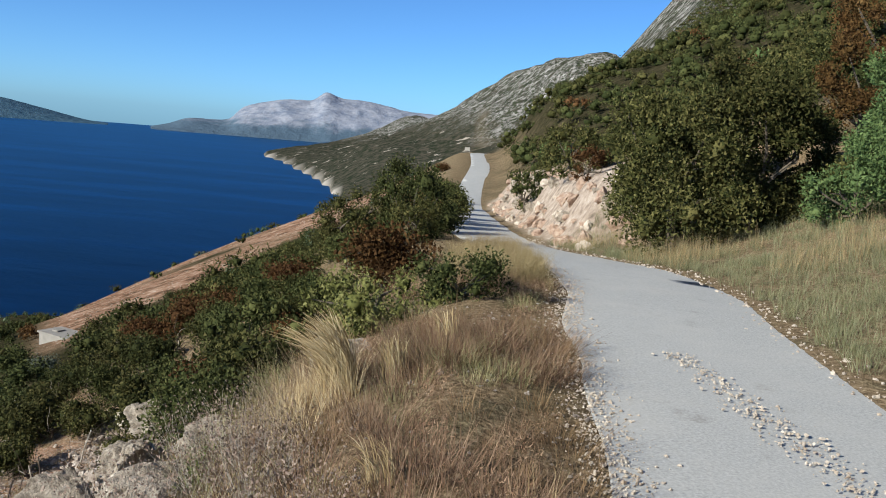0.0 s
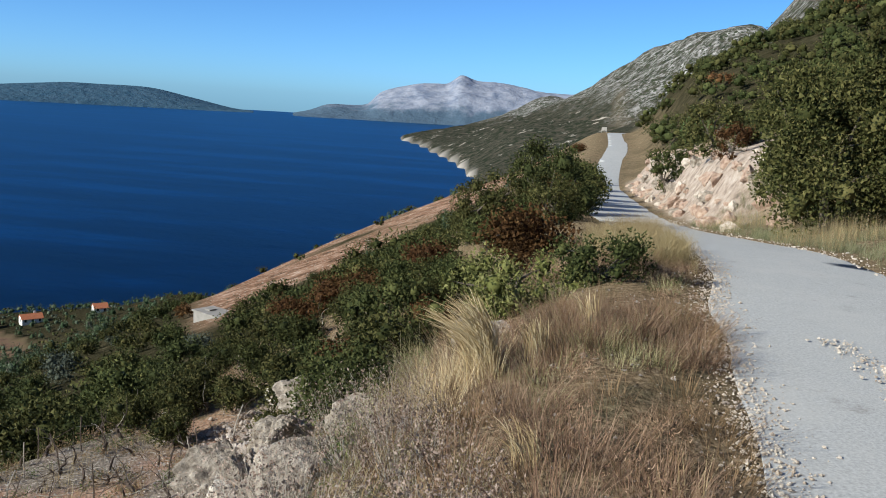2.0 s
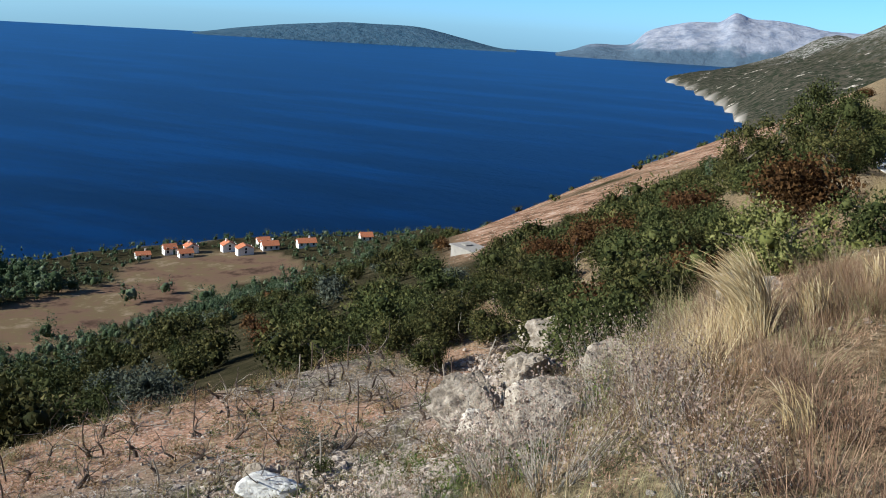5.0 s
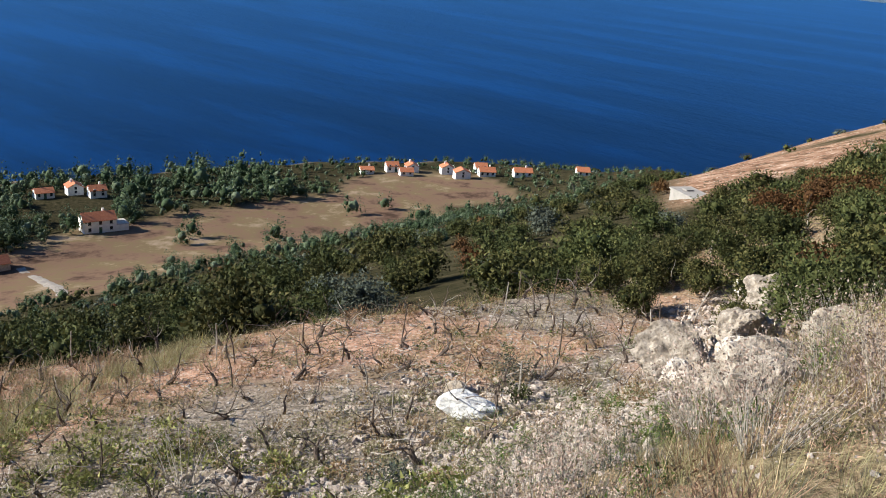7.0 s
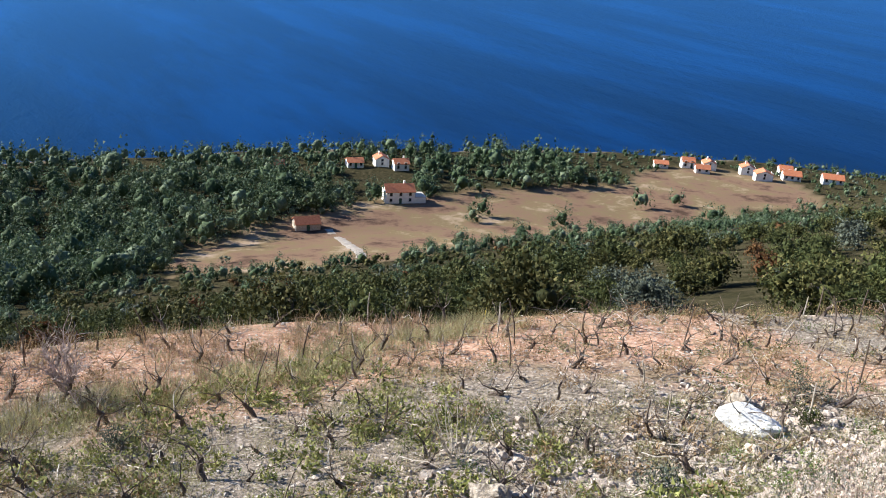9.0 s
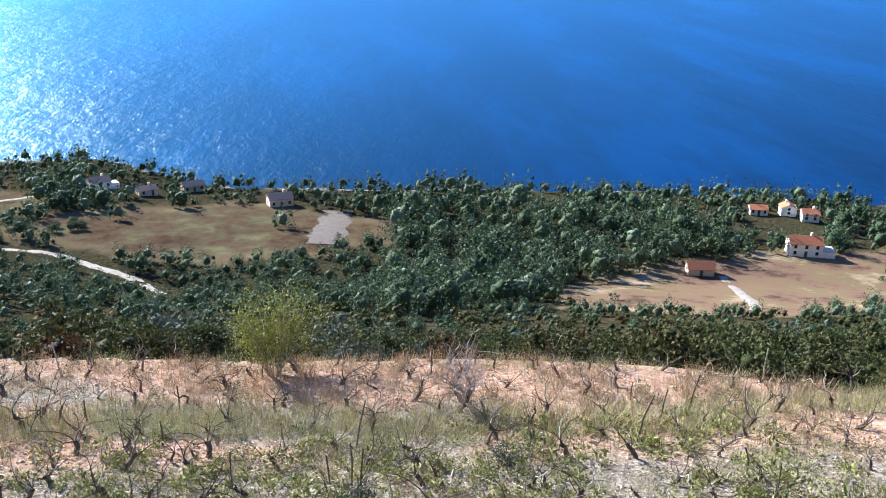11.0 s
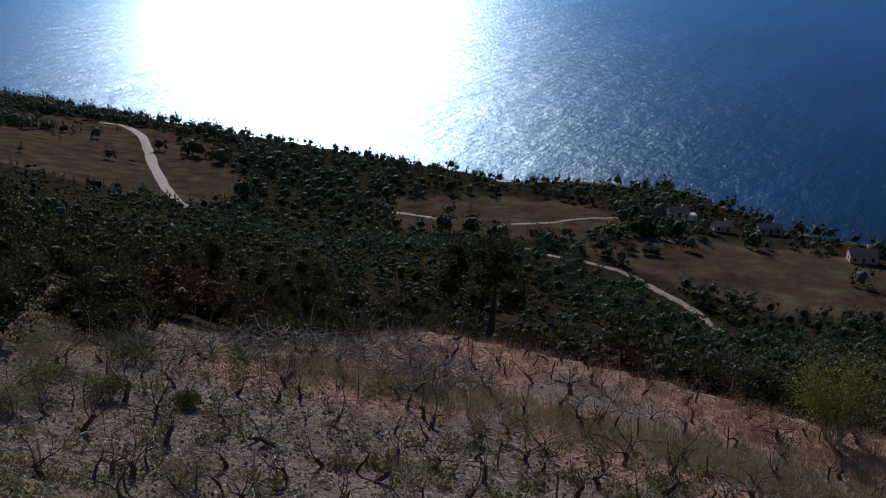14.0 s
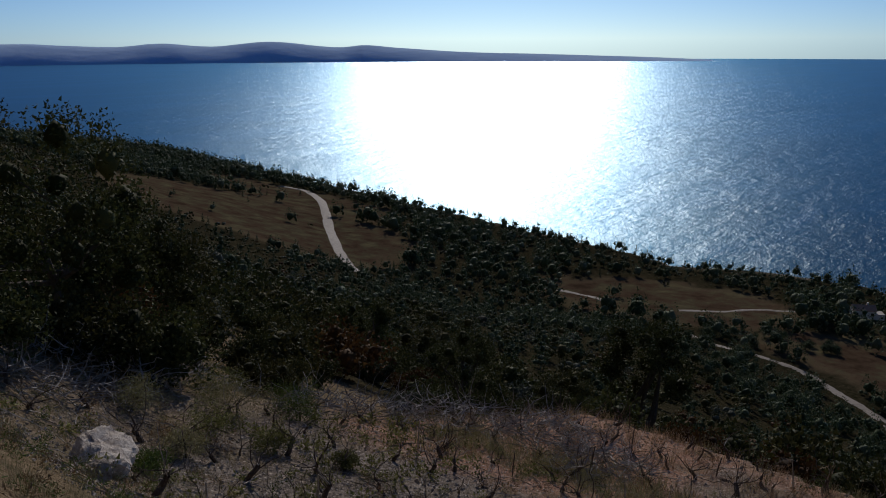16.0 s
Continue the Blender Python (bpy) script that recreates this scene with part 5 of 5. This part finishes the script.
def feather_grass(x, y, tall, blades, lean, seed, label):
    """One tussock whose pale plumes all bend the same way; lean: the way and reach of the bend."""
    r = np.random.RandomState(seed)
    top = tagged(new("feather_grass"), label, "grass")
    pieces, plumes = [], []
    for k in range(blades):
        a, q = r.rand() * 6.283, 0.09 * math.sqrt(r.rand())
        h, b = tall * r.uniform(0.6, 1.05), r.uniform(0.35, 1.0)
        t = np.linspace(0, 1, 8)[:, None]
        side = np.array([[lean[0] + 0.12 * r.normal(), lean[1] + 0.12 * r.normal(), 0]]) * b
        path = np.array([[q * math.cos(a), q * math.sin(a), -0.03]]) + side * t ** 2.4 * h + np.array([[0, 0, 1.0]]) * h * (t - 0.22 * b * t ** 3)
        (plumes if k % 2 else pieces).append(tube(path, np.linspace(0.0022, 0.0010, 8) if k % 2 == 0 else np.r_[np.full(4, 0.0014), 0.0024, 0.0029, 0.0024, 0.0010], 3))
    tagged(part("blades", merge(pieces), FOLIAGE["straw"], top), kind="stuff")
    tagged(part("plumes", merge(plumes), FOLIAGE["gold"], top, "pale golden feathery plumes"), kind="stuff")
    return set_down(top, standing(x, y, 1.0, 0.0, 0.0))


for k, (x, y, tall, blades, lx) in enumerate(((-0.66, 7.1, 0.78, 300, -0.45), (-0.78, 7.3, 0.70, 160, -0.65), (-0.30, 7.2, 0.45, 90, -0.2), (-0.22, 5.0, 0.34, 40, -0.4), (0.1, 8.0, 0.40, 60, -0.2))):
    feather_grass(x, y, tall, blades, (lx, -0.1), 700 + k, "tall golden feather grass bending in the wind" if k < 2 else "small golden grass tussock on the verge")


# ---- the vineyard ----
def vine_kind(seed):
    """A bare old bush vine: a gnarled stump and a few winter canes."""
    r = np.random.RandomState(seed)
    tall = r.uniform(0.28, 0.45)
    path = crooked(r, (0, 0, -0.08), (0.25 * r.normal(), 0.25 * r.normal(), 1), tall + 0.08, 5, 0.28)
    top = tagged(new("vine"), "bare old bush vine with winter canes in stony soil", "vine", "vines of the vineyard")
    part("trunk", tube(path, np.linspace(0.052, 0.036, 6) * r.uniform(0.85, 1.3), 6), VINE_WOOD, top)
    for k in range(r.randint(4, 8)):
        a = r.rand() * 6.283
        cane = crooked(r, path[-1 - (k % 2)], (math.cos(a) * 0.8, math.sin(a) * 0.8, 0.75 + 0.4 * r.rand()), r.uniform(0.4, 1.0), 5, 0.34)
        part("cane", tube(cane, np.linspace(0.012, 0.004, 6), 4), DRY_WOOD if k % 5 == 2 else VINE_WOOD, top)
    return top


VINES = [vine_kind(300 + k) for k in range(7)]


def plant_vines():
    r = np.random.RandomState(12)
    first = list(VINES)
    n = 0
    for row in range(13):
        for k in range(34):
            x, y = -6.6 - 1.25 * row + 0.22 * r.normal(), -15.5 + 1.2 * k + 0.2 * r.normal()
            e = float(eff_left(np.array([x]), np.array([y]))[0])
            if not 6.2 < e < 21.3 or r.rand() < 0.16 or n >= 300:
                continue
            m = standing(x, y, r.uniform(0.7, 1.1))
            if first:
                set_down(first.pop(), m)
            else:
                scatter_copy(VINES[r.randint(len(VINES))], m)
            n += 1


plant_vines()


def more_vines():
    """The rest of the bare vines, standing close in rows over the terrace."""
    r = np.random.RandomState(121)
    pieces = []
    for row in range(14):
        for k in range(40):
            x, y = -7.2 - 1.1 * row + 0.2 * r.normal(), -14.5 + 0.95 * k + 0.2 * r.normal()
            e = float(eff_left(np.array([x]), np.array([y]))[0])
            if not 7.0 < e < 21.0 or r.rand() < 0.5:
                continue
            base = np.array([x, y, height(x, y) - 0.05])
            stem = crooked(r, base, (0.3 * r.normal(), 0.3 * r.normal(), 1), r.uniform(0.2, 0.45), 4, 0.3)
            pieces.append(tube(stem, np.linspace(0.034, 0.02, 5), 4))
            for _ in range(3):
                a = r.rand() * 6.283
                pieces.append(tube(crooked(r, stem[-1], (math.cos(a), math.sin(a), 0.9), r.uniform(0.2, 0.55), 4, 0.35), np.linspace(0.010, 0.004, 5), 3))
    stuff("vines", pieces, VINE_WOOD, "bare dark bush vines in rows on the terrace", "vines")


more_vines()

STAKE_PAINT = plain("yellow_paint", (0.55, 0.42, 0.03), (0.75, 0.58, 0.06), 20)


def stake(x, y, tall, lean, mat, label):
    r = np.random.RandomState(int(abs(x * 31 + y * 17) * 10))
    path = [np.array([0, 0, -0.2]), np.array([lean * 0.4, 0.02, tall * 0.5]), np.array([lean, 0.0, tall])]
    v, f = tube(path, [0.016, 0.015, 0.012], 6)
    n = len(v)
    faces = [tuple(q) for q in f] + [tuple(range(n - 6, n))]
    ob = tagged(new("stake", mesh_of("stake", v, faces, mat)), label, "stake", "stakes in the vineyard")
    ob.matrix_basis = Matrix.LocRotScale((x, y, height(x, y)), Euler((0, 0, r.rand() * 6)), None)


def stakes():
    r = np.random.RandomState(44)
    n = 0
    while n < 70:
        x, y = r.uniform(-21, -6.5), r.uniform(-14, 21)
        if not 6.3 < eff_left(np.array([x]), np.array([y]))[0] < 21:
            continue
        stake(x, y, r.uniform(0.4, 0.9), 0.12 * r.normal(), VINE_WOOD if n % 3 else DRY_WOOD, "thin weathered wooden stake leaning among the vines")
        n += 1
    stake(-17.2, 12.6, 1.05, 0.08, STAKE_PAINT, "thin stake painted yellow at the vineyard's edge")


stakes()


def bare_tree():
    """A small leafless fruit tree with a fan of fine twigs."""
    r = np.random.RandomState(8)
    top = tagged(new("bare_tree"), "small leafless tree with fine pale pinkish twigs", "tree")
    trunk = crooked(r, (0, 0, -0.15), (0.35, 0.3, 1), 0.65, 5, 0.2)
    part("trunk", tube(trunk, np.linspace(0.055, 0.038, 6), 7), VINE_WOOD, top)
    for k in range(13):
        a = k / 13 * 6.283 + r.rand()
        limb = crooked(r, trunk[-1 - k % 3], (math.cos(a), math.sin(a), 0.7 + 0.7 * r.rand()), r.uniform(0.6, 1.1), 7, 0.2)
        pieces = [tube(limb, np.linspace(0.018, 0.005, 8), 5)]
        for j in range(16):
            b = limb[1 + j % 7]
            twig = crooked(r, b, unit(1, r)[0] * 0.8 + [0.2 * math.cos(a), 0.2 * math.sin(a), 0.9], r.uniform(0.25, 0.6), 4, 0.22)
            pieces.append(tube(twig, np.linspace(0.006, 0.0025, 5), 3))
        part("branch", merge(pieces), TWIG_WOOD, top)
    return set_down(top, standing(-15.8, 2.15, 1.05, 0.4, 0.0))


TWIG_WOOD = plain("pinkish_twigs", (0.17, 0.12, 0.11), (0.40, 0.31, 0.28), 14)
bare_tree()


def stem_bush(x, y, tall, stems, leaves, leaf, size, label, seed, name="bush", spreadout=0.35, thick=1.5):
    """Upright stems from one root with sparse leaves."""
    r = np.random.RandomState(seed)
    top = tagged(new(name), label, "bush")
    pieces, lobes = [], []
    for k in range(stems):
        a = r.rand() * 6.283
        s = crooked(r, (0.1 * math.cos(a), 0.1 * math.sin(a), -0.05), (spreadout * math.cos(a), spreadout * math.sin(a), 1), tall * r.uniform(0.7, 1.05), 6, 0.12)
        pieces.append(tube(s, np.linspace(0.012, 0.003, 7) * tall / 2 * thick, 3))
        lobes += [(*s[i], 0.16 * tall, 0.16 * tall, 0.13 * tall) for i in (3, 4, 5, 6)]
    tagged(part("brushwood", merge(pieces), DRY_WOOD, top), kind="stuff")
    part("leaves", leaf_cloud(r, lobes, leaves, size, 0.55), FOLIAGE[leaf], top)
    return set_down(top, standing(x, y, 1.0, 0.0, 0.0))


stem_bush(-19.0, -1.6, 2.1, 26, 5200, "yellow", 0.06, "upright bush with sparse yellowing leaves", 61)
stem_bush(-9.3, 6.6, 1.0, 22, 260, "hay", 0.03, "dry branching bush without leaves in the vineyard", 62, "dry_bush", 0.6)
stem_bush(-7.2, 3.2, 0.9, 18, 200, "hay", 0.03, "dry branching bush on the bank", 63, "dry_bush", 0.6)
for k, (x, y, s) in enumerate(((-1.5, 5.0, 0.75), (-2.1, 5.9, 0.85), (-1.2, 6.3, 0.6), (-2.6, 6.9, 0.7), (-0.6, 4.4, 0.5), (-3.0, 5.2, 0.7), (-1.6, 6.6, 0.7), (-2.2, 4.3, 0.6), (-1.0, 5.5, 0.55), (-3.4, 6.4, 0.7))):
    stem_bush(x, y, s, 80, 1500, "heath", 0.02, "dry pinkish-brown heath bush with thin upright twigs", 80 + k, "heath_bush", 0.42, 0.6)
stem_bush(-9.6, 8.2, 0.8, 14, 120, "brown", 0.03, "dry thorny bush among the vines", 65, "dry_bush", 0.7)
for k, (x, y, s) in enumerate(((-8.3, 13.0, 0.75), (-6.6, 7.7, 0.6), (-7.4, 11.8, 0.45), (-5.4, 4.4, 0.55), (-12.6, 2.6, 0.6), (-11.2, 0.2, 0.5), (-10.4, -6.5, 0.7), (-8.2, -9.0, 0.8), (-13.6, 0.7, 0.7))):
    kind = plant_kind(400 + k, lambda r: shrub_lobes(r, s * 1.25, s, 9), 900, 0.05, 0.3, 0.02, s, 4, 0)
    set_down(make_plant("cushion_bush", kind, ("grey", "grey", "maquis", "fresh")[k % 4] if k < 6 else "hay", "grey-green cushion bush on stony soil" if k % 4 < 2 else "low green cushion bush on stony soil", "bush"), standing(x, y, 1.0, 0.0, 0.05))


for k, (x, y, s) in enumerate(((-9.6, -14.4, 1.0), (-11.0, -15.4, 1.2), (-12.4, -15.0, 0.9), (-10.2, -13.2, 0.7), (-8.4, -13.6, 0.8), (-13.6, -16.6, 1.1), (-11.6, -17.0, 1.2), (-9.0, -15.8, 1.0), (-7.2, -12.6, 0.6), (-10.8, -11.8, 0.5))):
    kind = plant_kind(430 + k, lambda r: shrub_lobes(r, s * 1.4, s * 0.8, 12), 2600, 0.045, 0.3, 0.02, s, 4, 0, 3)
    set_down(make_plant("cushion_bush", kind, ("fresh", "hay", "weed")[k % 3], "low olive-green bush beside the cut branches", "bush"), standing(x, y, 1.0, 0.0, 0.05))


def brush_pile(x, y, wide, tall, n, seed):
    """Cut branches thrown on a heap."""
    r = np.random.RandomState(seed)
    pieces = []
    for k in range(n):
        a, q = r.rand() * 6.283, math.sqrt(r.rand())
        px, py = wide * q * math.cos(a), wide * q * math.sin(a) * 0.75
        z = height(x + px, y + py) - height(x, y)
        b = r.rand() * 6.283
        up = tall * (1 - q * q) * r.rand() ** 0.5
        path = crooked(r, (px, py, z + 0.03 + up), (math.cos(b), math.sin(b), 0.3 * r.normal()), r.uniform(0.4, 1.2), 4, 0.35)
        thick = r.uniform(0.008, 0.02)
        pieces.append(tube(path, np.linspace(thick, 0.003, 5), 3))
    ob = tagged(new("brush_pile", mesh_of("brush_pile", *merge(pieces), GREY_WOOD)), "heap of pale grey cut branches on the ground", "brush pile", kind="stuff")
    ob.location = (x, y, height(x, y))


GREY_WOOD = plain("bleached_branches", (0.10, 0.09, 0.08), (0.46, 0.43, 0.40), 5)
for k, (x, y, w, h, n) in enumerate(((-16.3, -9.6, 1.4, 0.6, 330), (-17.2, -11.6, 1.8, 0.9, 420), (-16.0, -13.6, 1.9, 1.0, 420), (-14.4, -15.8, 1.9, 1.0, 380), (-9.4, -17.6, 1.8, 0.8, 380), (-12.0, -19.0, 1.9, 0.8, 360), (-7.4, -15.9, 1.3, 0.5, 220))):
    brush_pile(x, y, w, h * 0.65, int(n * 0.6), 500 + k)


# ---- tracks, field plot and buildings near the shore ----
DUST = plain("pale_gravel_track", (0.15, 0.125, 0.10), (0.29, 0.25, 0.21), 0.7)
PLOUGHED = plain("ploughed_brown_soil", (0.062, 0.042, 0.033), (0.105, 0.075, 0.06), 0.5)


def strip(name, points, wide, mat, label, category="track", lift=0.12):
    """A way laid over the ground along a few corners of the plan."""
    p = np.array(points, float)
    t = np.linspace(0, len(p) - 1, len(p) * 14)
    x, y = curve(t, list(zip(range(len(p)), p[:, 0]))), curve(t, list(zip(range(len(p)), p[:, 1])))
    dx, dy = np.gradient(x), np.gradient(y)
    s = np.hypot(dx, dy) + 1e-9
    w = wide * (0.5 + 0.08 * grain(x, y, 9, 2, 90))
    rows = []
    for c in (-1, -0.5, 0, 0.5, 1):
        qx, qy = x - dy / s * w * c, y + dx / s * w * c
        rows.append(np.stack([qx, qy, land(qx, qy) + lift - 0.2 * (abs(c) == 1)], 1))
    v = np.stack(rows, 1).reshape(-1, 3)
    ob = tagged(new(name, mesh_of(name, v, lattice(len(x), 5), mat, True)), label, category, kind="structure")
    return ob


strip("track_1", TRACK_SITES["track_1"], 3.2, DUST, "pale gravel track leading to a shed")
strip("track_2", TRACK_SITES["track_2"], 3.6, DUST, "pale gravel track through the scrub")
strip("track_3", TRACK_SITES["track_3"], 3.5, DUST, "pale gravel track beside a field")
strip("track_4", TRACK_SITES["track_4"], 2.6, DUST, "narrow pale track to the houses")
strip("road_lower", TRACK_SITES["road_lower"], 5.0, DUST, "pale road running down the far hillside", "road", 0.3)
strip("field_plot", ((-260, -6.5), (-280, -3.5), (-302, -1)), 13.5, PLOUGHED, "ploughed brown plot between meadows", "field")

WHITE_WALL = plain("white_plaster", (0.66, 0.64, 0.60), (0.82, 0.80, 0.76), 0.9)
PINK_WALL = plain("weathered_pink_plaster", (0.50, 0.38, 0.31), (0.66, 0.52, 0.44), 0.9)
STONE_WALL = plain("rubble_stone_wall", (0.30, 0.25, 0.20), (0.52, 0.45, 0.37), 2.5)
ROOF_TILE = plain("orange_roof_tiles", (0.34, 0.11, 0.05), (0.52, 0.20, 0.10), 2.2)
OLD_TILE = plain("faded_roof_tiles", (0.38, 0.22, 0.15), (0.52, 0.33, 0.24), 2.2)
GLASS = plain("dark_window_glass", (0.015, 0.018, 0.022), (0.04, 0.045, 0.05), 2, 0.12)
SHUTTER = plain("green_shutter_paint", (0.03, 0.07, 0.045), (0.06, 0.11, 0.07), 4)
CONCRETE = plain("grey_concrete", (0.34, 0.31, 0.27), (0.50, 0.46, 0.41), 1.5)


def box(x0, x1, y0, y1, z0, z1):
    v = np.array([(x, y, z) for z in (z0, z1) for x, y in ((x0, y0), (x1, y0), (x1, y1), (x0, y1))], float)
    return v, [(3, 2, 1, 0), (4, 5, 6, 7), (0, 1, 5, 4), (1, 2, 6, 5), (2, 3, 7, 6), (3, 0, 4, 7)]


def slab(a, b, c, d, thick):
    """A sloping slab over four corners."""
    top = np.array([a, b, c, d], float)
    n = np.cross(top[1] - top[0], top[3] - top[0])
    n /= np.linalg.norm(n)
    v = np.concatenate([top - n * thick, top])
    return v, [(3, 2, 1, 0), (4, 5, 6, 7), (0, 1, 5, 4), (1, 2, 6, 5), (2, 3, 7, 6), (3, 0, 4, 7)]


def house(x, y, turn, wide, deep, eaves, ridge, label, wall=None, roof=None, storeys=1, windows=3, chimney=True, door=True, annex=0.0):
    """A gabled house; its long front looks along its own -y."""
    top = tagged(new("house"), label, "house", "houses above the shore")
    w, d = wide / 2, deep / 2
    low = -1.2
    v = np.array([(-w, -d, low), (w, -d, low), (w, d, low), (-w, d, low), (-w, -d, eaves), (w, -d, eaves), (w, d, eaves), (-w, d, eaves), (-w, 0, ridge), (w, 0, ridge)], float)
    f = [(3, 2, 1, 0), (0, 1, 5, 4), (2, 3, 7, 6), (1, 2, 6, 9, 5), (3, 0, 4, 8, 7), (4, 5, 9, 8), (6, 7, 8, 9)]
    walls = part("wall", mesh_of("wall", v, f, wall or WHITE_WALL), None, top)
    o, drop = 0.35, (ridge - eaves) * 0.35 / d
    tiles = part("roof", slab((-w - 0.25, -d - o, eaves - drop + 0.16), (w + 0.25, -d - o, eaves - drop + 0.16), (w + 0.25, 0, ridge + 0.16), (-w - 0.25, 0, ridge + 0.16), 0.14), roof or ROOF_TILE, top)
    part("roof", slab((w + 0.25, d + o, eaves - drop + 0.16), (-w - 0.25, d + o, eaves - drop + 0.16), (-w - 0.25, 0, ridge + 0.16), (w + 0.25, 0, ridge + 0.16), 0.14), roof or ROOF_TILE, top)
    if chimney:
        part("chimney", box(w * 0.4 - 0.3, w * 0.4 + 0.3, 0.4, 1.0, ridge - 0.9, ridge + 0.8), wall or WHITE_WALL, tiles)
    for s in range(storeys):
        z = 0.9 + s * (eaves - 0.3) / storeys
        for k in range(windows):
            cx = -w + wide * (k + 0.5) / windows
            if door and s == 0 and k == windows // 2:
                part("door", box(cx - 0.45, cx + 0.45, -d - 0.05, -d + 0.02, 0, 2.0), SHUTTER, top)
                continue
            frame_ = part("window", box(cx - 0.52, cx + 0.52, -d - 0.04, -d + 0.02, z - 0.05, z + 1.15), wall or WHITE_WALL, top)
            part("pane", box(cx - 0.44, cx + 0.44, -d - 0.055, -d + 0.02, z + 0.03, z + 1.07), GLASS, frame_)
            part("sill", box(cx - 0.58, cx + 0.58, -d - 0.14, -d + 0.02, z - 0.12, z - 0.05), CONCRETE, frame_)
        side = part("window", box(-w - 0.04, -w + 0.02, -0.5, 0.5, z - 0.05, z + 1.1), wall or WHITE_WALL, top)
        part("pane", box(-w - 0.055, -w + 0.02, -0.42, 0.42, z + 0.03, z + 1.02), GLASS, side)
    if annex:
        part("annex", box(w, w + annex, -d + 0.3, d - 0.5, low, eaves * 0.5), wall or WHITE_WALL, top)
        part("terrace", box(w - 0.02, w + annex + 0.1, -d + 0.2, d - 0.4, eaves * 0.5, eaves * 0.5 + 0.15), CONCRETE, top)
    top.matrix_basis = Matrix.LocRotScale((x, y, height(x, y) + 0.05), Euler((0, 0, radians(turn))), None)
    return top


house(-240, 137, 76, 9.4, 6.0, 4.1, 5.9, "white two-storey house with an orange tiled roof beside a field", None, None, 2, 3, True, True, 3.8)
house(-222, 97.5, 80, 7.0, 4.6, 2.0, 3.5, "low stone shed with an orange tiled roof", STONE_WALL, None, 1, 1, False, True)
house(-310, -22, 108, 8.4, 5.6, 2.9, 4.5, "pale pink house with a faded roof among pines", PINK_WALL, OLD_TILE, 1, 3)
house(-332, -89, 120, 7.6, 5.2, 2.8, 4.2, "white house with a pale tiled roof by the shore", None, OLD_TILE, 1, 3, True, True, 3.0)
house(-326, -71, 118, 6.6, 5.0, 2.2, 3.4, "low pinkish house with a faded tiled roof", PINK_WALL, OLD_TILE, 1, 2)
house(-336, -56, 114, 8.0, 5.0, 2.5, 3.8, "long brownish stone house near the shore", STONE_WALL, OLD_TILE, 1, 3)
for k, (x, y, turn, w, d, e, r_) in enumerate(((-254, 267, 40, 6.5, 5.5, 2.6, 3.8), (-250, 278, 42, 6, 6, 3.8, 5.6), (-244, 284, 130, 6, 6.5, 3.8, 5.5), (-240, 276, 40, 6.5, 5, 2.8, 4.4), (-232, 293, 128, 5.6, 7, 4.0, 5.8),
                                               (-220, 288, 128, 5.8, 8, 3.9, 5.6), (-217, 301, 36, 8, 6, 3.2, 5.0), (-224, 306, 36, 6, 6, 3.6, 5.4), (-205, 310, 34, 9, 6, 3.0, 4.8),
                                               (-181, 318, 30, 6, 5.5, 3.0, 4.8), (-288, 156, 150, 6, 6.5, 4.2, 6.0), (-290, 146, 62, 7, 6, 3.0, 4.4), (-280, 160, 60, 6.5, 6, 3.9, 5.6), (-296, 118, 66, 5.5, 5, 3.2, 5.0))):
    house(x, y, turn + 14, w * 0.85, d * 0.8, e * 0.72, e * 0.72 + (r_ - e) * 0.8, "white village house with an orange tiled roof" if k != 9 else "small house with an orange roof among trees", None, ROOF_TILE, 2 if e > 3.5 else 1, 2 if w < 7 else 3, k % 2 == 0, k % 3 != 0)


def water_tank():
    """A low concrete tank with an overhanging lid on the red field."""
    top = tagged(new("water_tank"), "low pale concrete water tank on the red field", "tank")
    stone = plain("stained_tank_concrete", (0.20, 0.185, 0.165), (0.33, 0.30, 0.27), 1.2)
    part("body", box(-1.7, 1.7, -0.9, 0.9, -1.2, 0.25), stone, top)
    part("lid", box(-1.8, 1.8, -1.0, 1.0, 0.25, 0.37), stone, top)
    part("hatch", box(0.5, 1.1, -0.3, 0.3, 0.37, 0.47), stone, top)
    top.matrix_basis = Matrix.LocRotScale((-26.5, 63.5, height(-26.5, 63.5) - 0.1), Euler((0, 0, radians(150))), None)


water_tank()


def sign():
    """A pale board on two posts where the road goes out of sight."""
    top = tagged(new("road_board"), "pale board on two posts beside the road", "sign")
    for x in (-0.6, 0.6):
        part("post", box(x - 0.04, x + 0.04, -0.04, 0.04, -0.3, 1.6), CONCRETE, top)
    part("panel", box(-0.7, 0.7, -0.07, -0.045, 0.6, 1.5), CONCRETE, top)
    top.matrix_basis = Matrix.LocRotScale((2.6, 150.0, height(2.6, 150.0)), Euler((0, 0, radians(10))), (0.6, 0.6, 0.6))


sign()
